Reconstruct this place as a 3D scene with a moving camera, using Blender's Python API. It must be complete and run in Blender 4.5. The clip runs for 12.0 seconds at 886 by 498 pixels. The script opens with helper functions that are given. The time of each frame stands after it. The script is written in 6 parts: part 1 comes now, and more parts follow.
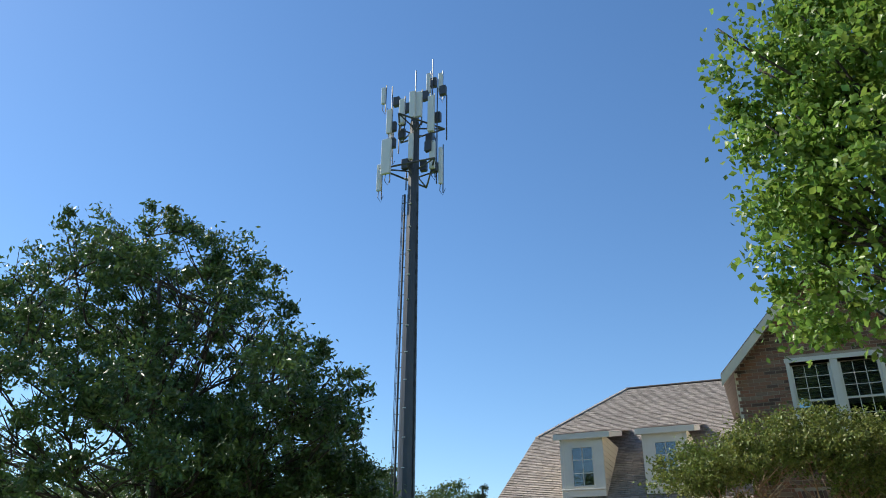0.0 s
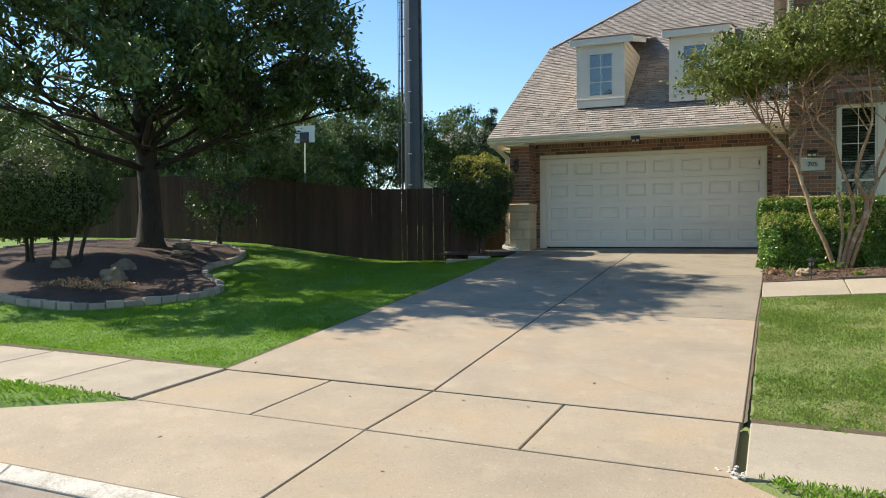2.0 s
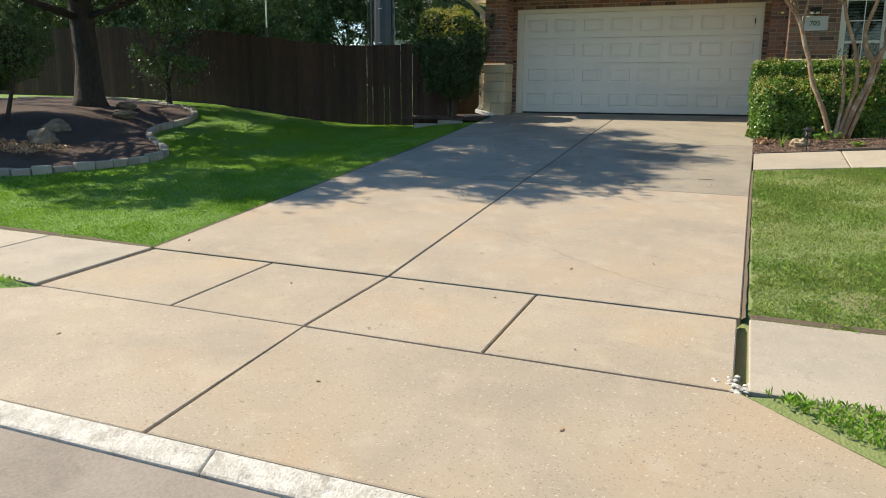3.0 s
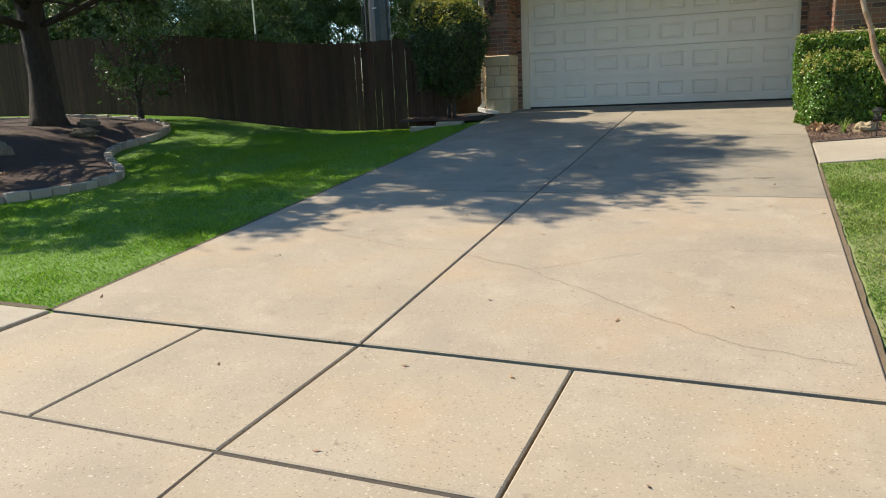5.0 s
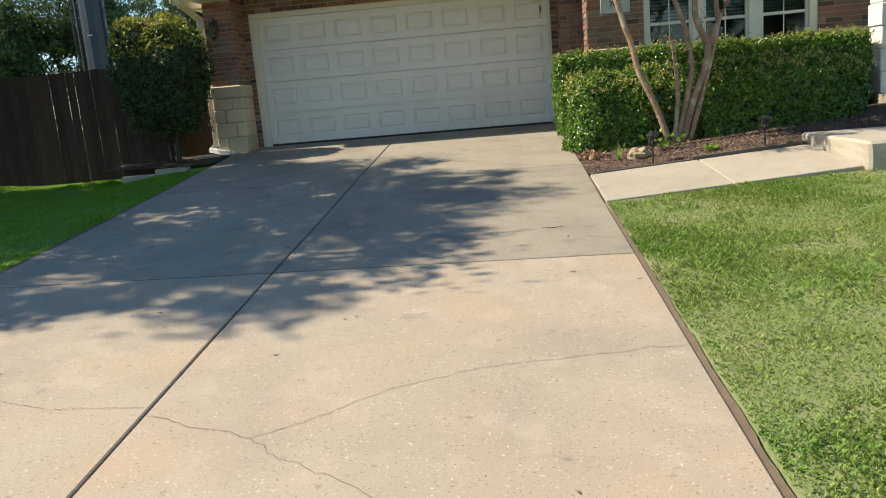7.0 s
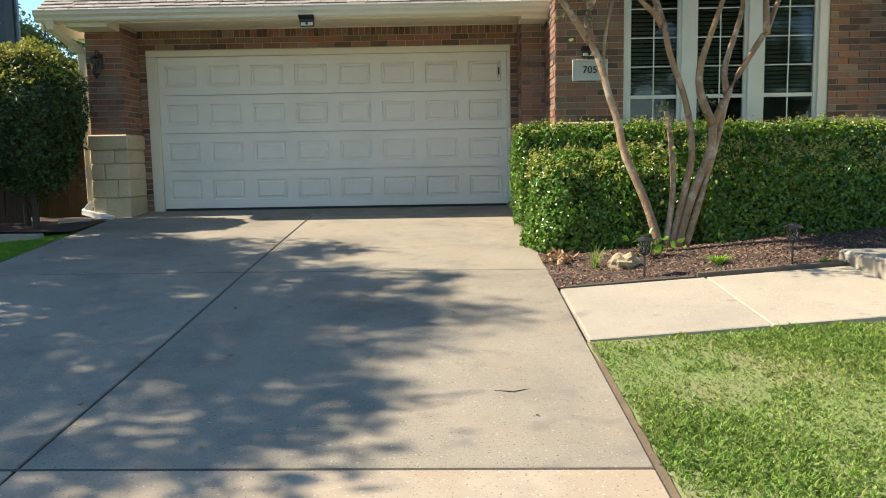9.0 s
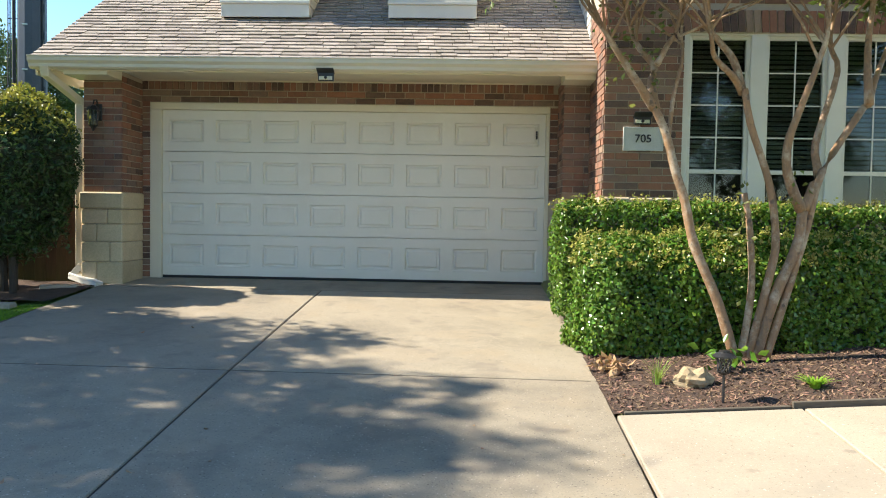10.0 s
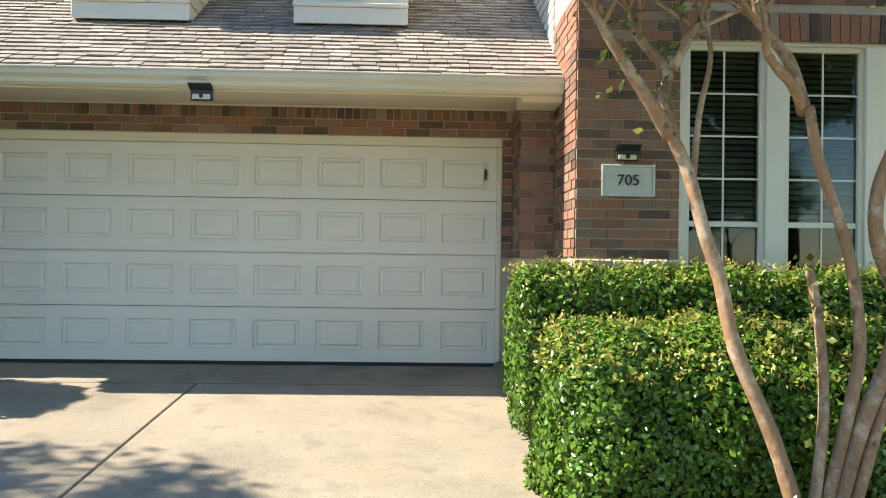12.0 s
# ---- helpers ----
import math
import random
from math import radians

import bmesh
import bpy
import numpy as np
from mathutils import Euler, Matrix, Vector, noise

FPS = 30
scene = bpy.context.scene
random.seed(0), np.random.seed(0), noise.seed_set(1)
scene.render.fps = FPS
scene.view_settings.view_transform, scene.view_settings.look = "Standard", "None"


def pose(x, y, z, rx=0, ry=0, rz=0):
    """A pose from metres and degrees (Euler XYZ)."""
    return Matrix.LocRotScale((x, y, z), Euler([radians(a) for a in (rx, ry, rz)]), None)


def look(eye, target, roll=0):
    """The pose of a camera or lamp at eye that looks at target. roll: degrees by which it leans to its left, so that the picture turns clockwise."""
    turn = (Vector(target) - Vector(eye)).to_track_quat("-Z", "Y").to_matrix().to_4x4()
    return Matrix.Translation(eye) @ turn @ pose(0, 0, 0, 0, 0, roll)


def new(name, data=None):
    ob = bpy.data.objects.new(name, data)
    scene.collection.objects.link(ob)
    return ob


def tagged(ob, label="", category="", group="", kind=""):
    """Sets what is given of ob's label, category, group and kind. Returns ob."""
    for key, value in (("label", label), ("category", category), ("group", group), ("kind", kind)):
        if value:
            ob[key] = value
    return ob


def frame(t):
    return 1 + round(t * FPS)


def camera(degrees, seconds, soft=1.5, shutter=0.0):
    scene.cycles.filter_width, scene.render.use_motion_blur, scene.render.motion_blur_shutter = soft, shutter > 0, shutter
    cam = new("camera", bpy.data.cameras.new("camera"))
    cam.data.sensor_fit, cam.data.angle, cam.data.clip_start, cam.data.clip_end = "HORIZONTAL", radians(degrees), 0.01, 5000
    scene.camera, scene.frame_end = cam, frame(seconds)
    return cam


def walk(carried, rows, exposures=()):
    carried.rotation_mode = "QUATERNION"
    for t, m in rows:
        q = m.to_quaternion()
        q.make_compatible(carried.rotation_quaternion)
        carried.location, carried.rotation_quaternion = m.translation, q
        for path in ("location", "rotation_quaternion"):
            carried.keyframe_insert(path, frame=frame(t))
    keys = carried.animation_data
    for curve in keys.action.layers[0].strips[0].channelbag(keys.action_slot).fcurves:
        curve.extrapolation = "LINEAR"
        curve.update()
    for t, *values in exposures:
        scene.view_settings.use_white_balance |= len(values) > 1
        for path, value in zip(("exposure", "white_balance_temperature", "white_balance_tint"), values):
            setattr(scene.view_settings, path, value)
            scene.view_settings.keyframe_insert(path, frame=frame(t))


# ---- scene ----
cam = camera(60.5, 12.0, 1.0)
PATH = [
    (0, (3.248, -19.961, 0.777), (2.553, -18.291, 1.63), 0.3),
    (0.5, (3.079, -19.474, 0.746), (2.308, -17.709, 1.285), -1.3),
    (1, (2.917, -19.008, 0.682), (2.08, -17.198, 0.844), -1.8),
    (1.5, (2.781, -18.545, 0.598), (1.944, -16.729, 0.555), -2.1),
    (2, (2.618, -18.031, 0.553), (1.822, -16.198, 0.492), -0.5),
    (2.5, (2.499, -17.602, 0.541), (1.775, -15.76, 0.258), -0.9),
    (3, (2.347, -17.067, 0.517), (1.629, -15.246, 0.104), 0.3),
    (3.2, (2.274, -16.873, 0.5), (1.558, -15.053, 0.083), 0.7),
    (4.8, (1.82, -15.544, 0.442), (0.976, -13.778, 0.03), -2.2),
    (5, (1.8, -15.337, 0.428), (1.053, -13.527, 0.021), -2.6),
    (5.5, (1.681, -14.753, 0.39), (1.189, -12.858, -0.02), -3.5),
    (6, (1.521, -14.209, 0.398), (1.223, -12.275, -0.017), -4.3),
    (6.5, (1.532, -13.749, 0.461), (1.312, -11.802, 0.063), -4.9),
    (8.3, (1.515, -11.688, 0.576), (1.465, -9.714, 0.261), -2.9),
    (8.5, (1.539, -11.426, 0.583), (1.502, -9.449, 0.287), -2.5),
    (9, (1.592, -10.883, 0.614), (1.578, -8.895, 0.388), -1.0),
    (9.5, (1.606, -10.29, 0.714), (1.57, -8.296, 0.564), 0.2),
    (10, (1.54, -9.685, 0.821), (1.466, -7.688, 0.739), 1.0),
    (10.5, (1.587, -9.065, 0.893), (1.483, -7.068, 0.863), 1.4),
    (11, (1.615, -8.508, 0.963), (1.519, -6.51, 0.965), 1.3),
    (11.5, (1.68, -7.961, 1.045), (1.659, -5.961, 1.053), 1.2),
    (12, (1.706, -7.472, 1.086), (1.766, -5.473, 1.101), 0.8),
]
walk(cam, [(t, look(eye, target, roll)) for t, eye, target, roll in PATH], [(0.0, 0.52, 6500, 8), (0.7, 0.68, 6600, 8), (1.5, 0.80, 6800, 8), (5.5, 0.78, 6900, 8), (8.5, 1.05, 6900, 8), (10.0, 1.35, 6800, 8), (12.0, 1.52, 6850, 8)])

# ---- world, sun ----
SUN = Vector((-1.03, 0.015, 1.0)).normalized()
world = bpy.data.worlds.new("sky_world")
world.use_nodes = True
scene.world = world
wn = world.node_tree
sky = wn.nodes.new("ShaderNodeTexSky")
sky.sky_type = "NISHITA"
sky.sun_disc = False
sky.sun_elevation = math.asin(SUN.z)
sky.sun_rotation = math.atan2(SUN.x, SUN.y)
sky.air_density, sky.dust_density, sky.ozone_density = 1.0, 0.15, 4.0
wn.nodes["Background"].inputs["Strength"].default_value = 0.12
tint = wn.nodes.new("ShaderNodeHueSaturation")
tint.inputs["Saturation"].default_value = 1.12
wn.links.new(sky.outputs[0], tint.inputs["Color"])
wn.links.new(tint.outputs[0], wn.nodes["Background"].inputs["Color"])
sun_data = bpy.data.lights.new("sun", "SUN")
sun_data.energy, sun_data.angle, sun_data.color = 4.5, radians(0.53), (1.0, 0.93, 0.82)
new("sun", sun_data).matrix_world = look(SUN * 60, (0, 0, 0))

# ---- materials ----


def node(nt, kind, **sets):
    n = nt.nodes.new("ShaderNode" + kind)
    for k, v in sets.items():
        n.inputs[k].default_value = v
    return n


def surface(name, a, b, scale=2.0, rough=0.7, fine=60.0, bump=0.15, dist=0.004, metal=0.0, vary=0.0, island=False, stain=None, stain_scale=0.7, stretch=(1, 1, 1), spec=0.5, specks=()):
    """Two colours mixed by noise at a coarse and a fine scale, optional stains, tone by piece, and fine relief."""
    m = bpy.data.materials.new(name)
    m.use_nodes = True
    nt = m.node_tree
    bs = nt.nodes["Principled BSDF"]
    geo = nt.nodes.new("ShaderNodeNewGeometry")
    mp = node(nt, "Mapping", Scale=stretch)
    nt.links.new(geo.outputs["Position"], mp.inputs["Vector"])
    n1 = node(nt, "TexNoise", Scale=scale, Detail=5.0, Roughness=0.6)
    n2 = node(nt, "TexNoise", Scale=fine, Detail=3.0, Roughness=0.65)
    for n in (n1, n2):
        nt.links.new(mp.outputs[0], n.inputs["Vector"])
    add = nt.nodes.new("ShaderNodeMath")
    add.operation = "ADD"
    nt.links.new(n1.outputs["Fac"], add.inputs[0])
    nt.links.new(n2.outputs["Fac"], add.inputs[1])
    ramp = node(nt, "MapRange")
    ramp.inputs["From Min"].default_value, ramp.inputs["From Max"].default_value = 0.72, 1.28
    nt.links.new(add.outputs[0], ramp.inputs["Value"])
    mix = nt.nodes.new("ShaderNodeMix")
    mix.data_type = "RGBA"
    mix.inputs[6].default_value, mix.inputs[7].default_value = (*a, 1), (*b, 1)
    nt.links.new(ramp.outputs[0], mix.inputs[0])
    col = mix.outputs[2]
    if stain:
        n3 = node(nt, "TexNoise", Scale=stain_scale, Detail=6.0, Roughness=0.7)
        nt.links.new(geo.outputs["Position"], n3.inputs["Vector"])
        r3 = node(nt, "MapRange")
        r3.inputs["From Min"].default_value, r3.inputs["From Max"].default_value = 0.5, 0.72
        nt.links.new(n3.outputs["Fac"], r3.inputs["Value"])
        mx = nt.nodes.new("ShaderNodeMix")
        mx.data_type = "RGBA"
        mx.inputs[7].default_value = (*stain, 1)
        nt.links.new(r3.outputs[0], mx.inputs[0])
        nt.links.new(col, mx.inputs[6])
        col = mx.outputs[2]
    for k, (sc, lo, tone, wide) in enumerate(specks):
        n4 = node(nt, "TexNoise", Scale=sc, Detail=2.0, Roughness=0.5)
        off = node(nt, "Mapping", Location=(k * 7.7, k * 3.1, 0.0))
        nt.links.new(geo.outputs["Position"], off.inputs["Vector"])
        nt.links.new(off.outputs[0], n4.inputs["Vector"])
        r6 = node(nt, "MapRange")
        r6.inputs["From Min"].default_value, r6.inputs["From Max"].default_value = lo, lo + wide
        nt.links.new(n4.outputs["Fac"], r6.inputs["Value"])
        my = nt.nodes.new("ShaderNodeMix")
        my.data_type = "RGBA"
        my.inputs[7].default_value = (*tone, 1)
        nt.links.new(r6.outputs[0], my.inputs[0])
        nt.links.new(col, my.inputs[6])
        col = my.outputs[2]
    if vary:
        hs = nt.nodes.new("ShaderNodeHueSaturation")
        if island:
            src = geo.outputs["Random Per Island"]
        else:
            src = nt.nodes.new("ShaderNodeObjectInfo").outputs["Random"]
        r4 = node(nt, "MapRange")
        r4.inputs["To Min"].default_value, r4.inputs["To Max"].default_value = 1 - vary, 1 + vary
        nt.links.new(src, r4.inputs["Value"])
        nt.links.new(r4.outputs[0], hs.inputs["Value"])
        w = nt.nodes.new("ShaderNodeTexWhiteNoise")
        w.noise_dimensions = "1D"
        nt.links.new(src, w.inputs["W"])
        r5 = node(nt, "MapRange")
        r5.inputs["To Min"].default_value, r5.inputs["To Max"].default_value = 0.5 - vary * 0.05, 0.5 + vary * 0.05
        nt.links.new(w.outputs["Value"], r5.inputs["Value"])
        nt.links.new(r5.outputs[0], hs.inputs["Hue"])
        nt.links.new(col, hs.inputs["Color"])
        col = hs.outputs[0]
    nt.links.new(col, bs.inputs["Base Color"])
    bs.inputs["Roughness"].default_value, bs.inputs["Metallic"].default_value = rough, metal
    bs.inputs["Specular IOR Level"].default_value = spec
    if bump:
        bp = node(nt, "Bump", Strength=bump, Distance=dist)
        nt.links.new(add.outputs[0], bp.inputs["Height"])
        nt.links.new(bp.outputs[0], bs.inputs["Normal"])
    return m


def leafy(name, a, b, translucent=0.3, rough=0.45, vary=0.35):
    """Leaves: tone by leaf, some light through them, a waxy sheen."""
    m = surface(name, a, b, 1.2, rough, 20.0, 0.0, vary=vary, island=True, spec=0.4)
    nt = m.node_tree
    bs, out = nt.nodes["Principled BSDF"], nt.nodes["Material Output"]
    tr = nt.nodes.new("ShaderNodeBsdfTranslucent")
    nt.links.new(bs.inputs["Base Color"].links[0].from_socket, tr.inputs["Color"])
    mx = node(nt, "MixShader", Fac=translucent)
    nt.links.new(bs.outputs[0], mx.inputs[1])
    nt.links.new(tr.outputs[0], mx.inputs[2])
    nt.links.new(mx.outputs[0], out.inputs["Surface"])
    return m


def brick_material():
    """Clay bricks from dull red to brown and grey, picked brick by brick."""
    m = surface("brick_clay", (0.40, 0.19, 0.12), (0.07, 0.04, 0.032), 16.0, 0.88, 70.0, 0.8, 0.004)
    nt = m.node_tree
    bs = nt.nodes["Principled BSDF"]
    old = bs.inputs["Base Color"].links[0].from_socket
    geo = nt.nodes.new("ShaderNodeNewGeometry")
    info = nt.nodes.new("ShaderNodeObjectInfo")
    s = nt.nodes.new("ShaderNodeMath")
    s.operation = "ADD"
    nt.links.new(geo.outputs["Random Per Island"], s.inputs[0])
    nt.links.new(info.outputs["Random"], s.inputs[1])
    w = nt.nodes.new("ShaderNodeTexWhiteNoise")
    w.noise_dimensions = "1D"
    nt.links.new(s.outputs[0], w.inputs["W"])
    cr = nt.nodes.new("ShaderNodeValToRGB")
    cr.color_ramp.interpolation = "LINEAR"
    e = cr.color_ramp.elements
    e[0].position, e[0].color = 0.0, (0.05, 0.042, 0.04, 1)
    e[1].position, e[1].color = 1.0, (0.40, 0.29, 0.20, 1)
    for p, c in ((0.09, (0.05, 0.042, 0.04, 1)), (0.2, (0.15, 0.105, 0.08, 1)), (0.38, (0.22, 0.10, 0.065, 1)), (0.52, (0.36, 0.15, 0.085, 1)), (0.66, (0.25, 0.16, 0.115, 1)), (0.8, (0.33, 0.16, 0.10, 1)), (0.9, (0.19, 0.145, 0.12, 1))):
        x = e.new(p)
        x.color = c
    nt.links.new(w.outputs["Value"], cr.inputs[0])
    mx = nt.nodes.new("ShaderNodeMix")
    mx.data_type = "RGBA"
    mx.inputs[0].default_value = 0.70
    nt.links.new(old, mx.inputs[6])
    nt.links.new(cr.outputs[0], mx.inputs[7])
    nt.links.new(mx.outputs[2], bs.inputs["Base Color"])
    return m


def glass_material(name, ior):
    m = bpy.data.materials.new(name)
    m.use_nodes = True
    nt = m.node_tree
    out = nt.nodes["Material Output"]
    tr = nt.nodes.new("ShaderNodeBsdfTransparent")
    tr.inputs[0].default_value = (0.62, 0.68, 0.65, 1)
    gl = node(nt, "BsdfGlossy", Roughness=0.02)
    fr = node(nt, "Fresnel", IOR=ior)
    mx = nt.nodes.new("ShaderNodeMixShader")
    nt.links.new(fr.outputs[0], mx.inputs[0])
    nt.links.new(tr.outputs[0], mx.inputs[1])
    nt.links.new(gl.outputs[0], mx.inputs[2])
    nt.links.new(mx.outputs[0], out.inputs["Surface"])
    return m


CONCRETE = surface("driveway_concrete", (0.395, 0.322, 0.232), (0.305, 0.247, 0.177), 1.1, 0.85, 110.0, 0.35, 0.003, vary=0.05, stain=(0.30, 0.245, 0.178), stain_scale=0.9, specks=((1.3, 0.46, (0.385, 0.29, 0.19), 0.25), (3.6, 0.56, (0.405, 0.33, 0.238), 0.25), (80.0, 0.63, (0.18, 0.143, 0.104), 0.08), (65.0, 0.65, (0.54, 0.46, 0.36), 0.08), (14.0, 0.68, (0.25, 0.195, 0.14), 0.1)))
CONCRETE_GREY = surface("walk_concrete", (0.43, 0.365, 0.275), (0.33, 0.28, 0.21), 1.7, 0.85, 90.0, 0.3, 0.003, vary=0.05, stain=(0.31, 0.27, 0.21), stain_scale=1.1, specks=((75.0, 0.65, (0.22, 0.18, 0.135), 0.08), (60.0, 0.67, (0.55, 0.49, 0.39), 0.08), (9.0, 0.66, (0.28, 0.235, 0.18), 0.12)))
CURB = surface("worn_white_curb", (0.70, 0.655, 0.57), (0.42, 0.38, 0.31), 11.0, 0.85, 70.0, 0.8, 0.010, stain=(0.24, 0.20, 0.15), stain_scale=7.0)
STREET = surface("street_paving", (0.20, 0.165, 0.13), (0.30, 0.25, 0.20), 1.3, 0.85, 55.0, 0.4, 0.005, stain=(0.14, 0.115, 0.09), stain_scale=1.6)
CRACK = surface("dark_crack", (0.10, 0.075, 0.05), (0.15, 0.11, 0.078), 20.0, 0.95, 90.0, 0.2)
CONCRETE_DIRTY = surface("weathered_driveway_concrete", (0.33, 0.28, 0.205), (0.24, 0.203, 0.15), 1.5, 0.85, 100.0, 0.35, 0.003, vary=0.04, stain=(0.165, 0.142, 0.108), stain_scale=0.8, specks=((2.4, 0.52, (0.30, 0.245, 0.172), 0.22), (80.0, 0.63, (0.13, 0.109, 0.083), 0.08), (65.0, 0.65, (0.45, 0.39, 0.31), 0.08), (5.0, 0.58, (0.21, 0.175, 0.135), 0.2)))
SOIL = surface("soil", (0.09, 0.065, 0.04), (0.14, 0.10, 0.06), 6.0, 0.95, 60.0, 0.6, 0.02)
TURF = surface("lush_turf", (0.10, 0.19, 0.025), (0.15, 0.245, 0.04), 1.6, 0.9, 60.0, 0.6, 0.03)
TURF_DRY = surface("thin_turf", (0.15, 0.20, 0.055), (0.21, 0.225, 0.085), 2.2, 0.9, 60.0, 0.6, 0.03, stain=(0.25, 0.205, 0.11), stain_scale=1.4)
MULCH = surface("bark_mulch", (0.055, 0.034, 0.024), (0.115, 0.07, 0.048), 9.0, 0.95, 70.0, 0.9, 0.03)
MULCH_CHIP = surface("mulch_chip", (0.13, 0.075, 0.05), (0.24, 0.15, 0.10), 5.0, 0.9, 80.0, 0.2, vary=0.5, island=True)
BRICK = brick_material()
MORTAR = surface("mortar", (0.50, 0.42, 0.33), (0.40, 0.335, 0.26), 6.0, 0.95, 120.0, 0.3)
STONE = surface("limestone_block", (0.69, 0.55, 0.36), (0.53, 0.42, 0.27), 3.5, 0.9, 50.0, 0.5, 0.008, vary=0.1)
DOOR = surface("door_paint", (0.79, 0.745, 0.65), (0.73, 0.69, 0.60), 1.5, 0.5, 150.0, 0.06, 0.001, stain=(0.71, 0.66, 0.57), stain_scale=1.3)
TRIM = surface("cream_trim_paint", (0.77, 0.70, 0.55), (0.69, 0.62, 0.49), 2.0, 0.55, 120.0, 0.08, 0.002)
WHITE = surface("white_paint", (0.78, 0.75, 0.68), (0.70, 0.67, 0.60), 3.0, 0.5, 100.0, 0.06, 0.002)
SHINGLE = surface("asphalt_shingle", (0.36, 0.315, 0.275), (0.22, 0.19, 0.168), 5.0, 0.95, 160.0, 0.5, 0.004, vary=0.22)
SHINGLE_JOINED = surface("asphalt_shingle_run", (0.36, 0.315, 0.275), (0.22, 0.19, 0.168), 5.0, 0.95, 160.0, 0.5, 0.004, vary=0.22, island=True)
ROOF_BASE = surface("roof_underlay", (0.09, 0.07, 0.06), (0.12, 0.095, 0.08), 4.0, 0.95)
BLACK = surface("black_plastic", (0.015, 0.015, 0.016), (0.028, 0.028, 0.03), 9.0, 0.4, 90.0, 0.05)
JOINT = surface("dark_joint_grit", (0.05, 0.04, 0.03), (0.09, 0.07, 0.05), 20.0, 0.95, 90.0, 0.2)
RUBBER = surface("rubber_seal", (0.02, 0.02, 0.02), (0.04, 0.037, 0.033), 9.0, 0.8, 90.0, 0.1)
FENCE = surface("stained_cedar", (0.045, 0.024, 0.016), (0.085, 0.045, 0.028), 2.5, 0.85, 26.0, 0.5, 0.005, vary=0.25, stretch=(1, 1, 0.12))
BARK = surface("grey_bark", (0.033, 0.026, 0.021), (0.07, 0.056, 0.044), 4.0, 0.95, 26.0, 1.0, 0.03, stretch=(1, 1, 0.25))
CRAPE_BARK = surface("peeling_smooth_bark", (0.40, 0.225, 0.115), (0.20, 0.13, 0.08), 6.0, 0.6, 45.0, 0.5, 0.006, stretch=(1, 1, 0.3), stain=(0.60, 0.50, 0.38), stain_scale=7.0, specks=((16.0, 0.62, (0.12, 0.085, 0.06), 0.12),))
STEEL = surface("dark_galvanised_steel", (0.055, 0.06, 0.075), (0.035, 0.04, 0.05), 1.5, 0.45, 30.0, 0.08)
CABLE = surface("black_cable", (0.02, 0.02, 0.022), (0.035, 0.035, 0.04), 5.0, 0.6)
ANTENNA = surface("antenna_grey", (0.62, 0.64, 0.66), (0.54, 0.56, 0.58), 1.2, 0.45, 20.0, 0.03)
ROCK = surface("field_rock", (0.26, 0.205, 0.14), (0.17, 0.135, 0.095), 5.0, 0.95, 40.0, 0.8, 0.02)
TAN_ROCK = surface("tan_limestone_rock", (0.46, 0.35, 0.21), (0.33, 0.25, 0.15), 9.0, 0.95, 60.0, 0.6, 0.012)
EDGING = surface("edging_stone", (0.42, 0.36, 0.28), (0.30, 0.26, 0.20), 4.0, 0.9, 50.0, 0.5, 0.008, vary=0.2)
TIMBER = surface("weathered_timber", (0.09, 0.075, 0.055), (0.15, 0.12, 0.09), 4.0, 0.9, 40.0, 0.4, stretch=(0.2, 1, 1))
BLIND = surface("blind_slat", (0.60, 0.60, 0.56), (0.54, 0.54, 0.50), 3.0, 0.6)
# near black: the dimness of the rooms is put into their colour
ROOM_SHADE = surface("painted_room_shade", (0.05, 0.05, 0.045), (0.04, 0.04, 0.035), 1.0, 0.9)
GLASS = glass_material("window_glass", 1.55)
GLASS_COATED = glass_material("coated_window_glass", 2.3)
PLAQUE = surface("cast_stone_plaque", (0.60, 0.60, 0.56), (0.50, 0.50, 0.47), 8.0, 0.8, 80.0, 0.2)
LENS = surface("clear_lens", (0.75, 0.72, 0.55), (0.65, 0.62, 0.48), 8.0, 0.15, 60.0, 0.0)
FAR_WALL = surface("far_house_wall", (0.42, 0.36, 0.30), (0.36, 0.31, 0.26), 0.8, 0.9)
FAR_ROOF = surface("far_house_roof", (0.28, 0.26, 0.25), (0.23, 0.215, 0.205), 0.8, 0.9)
LEAF_BIG = leafy("shade_tree_leaf", (0.05, 0.10, 0.03), (0.095, 0.155, 0.042), 0.25, 0.35)
LEAF_GUM = leafy("bright_tree_leaf", (0.14, 0.25, 0.045), (0.21, 0.32, 0.06), 0.45, 0.35)
LEAF_CRAPE = leafy("crape_myrtle_leaf", (0.12, 0.18, 0.035), (0.21, 0.22, 0.06), 0.35, 0.45, 0.45)
LEAF_HEDGE = leafy("hedge_leaf", (0.062, 0.138, 0.017), (0.13, 0.22, 0.028), 0.2, 0.25, 0.5)
LEAF_TIP = leafy("young_leaf", (0.30, 0.34, 0.06), (0.42, 0.36, 0.10), 0.35, 0.4, 0.3)
LEAF_TOPIARY = leafy("topiary_leaf", (0.035, 0.07, 0.02), (0.06, 0.105, 0.028), 0.18, 0.3, 0.45)
# young leaves, also brightened in colour for the sun on the topiary's top
LEAF_TOPIARY_LIT_TIP = leafy("topiary_sunlit_young_leaf", (0.22, 0.26, 0.04), (0.36, 0.33, 0.06), 0.35, 0.4, 0.35)
LEAF_FAR = leafy("far_tree_leaf", (0.08, 0.13, 0.04), (0.12, 0.17, 0.055), 0.25, 0.5)
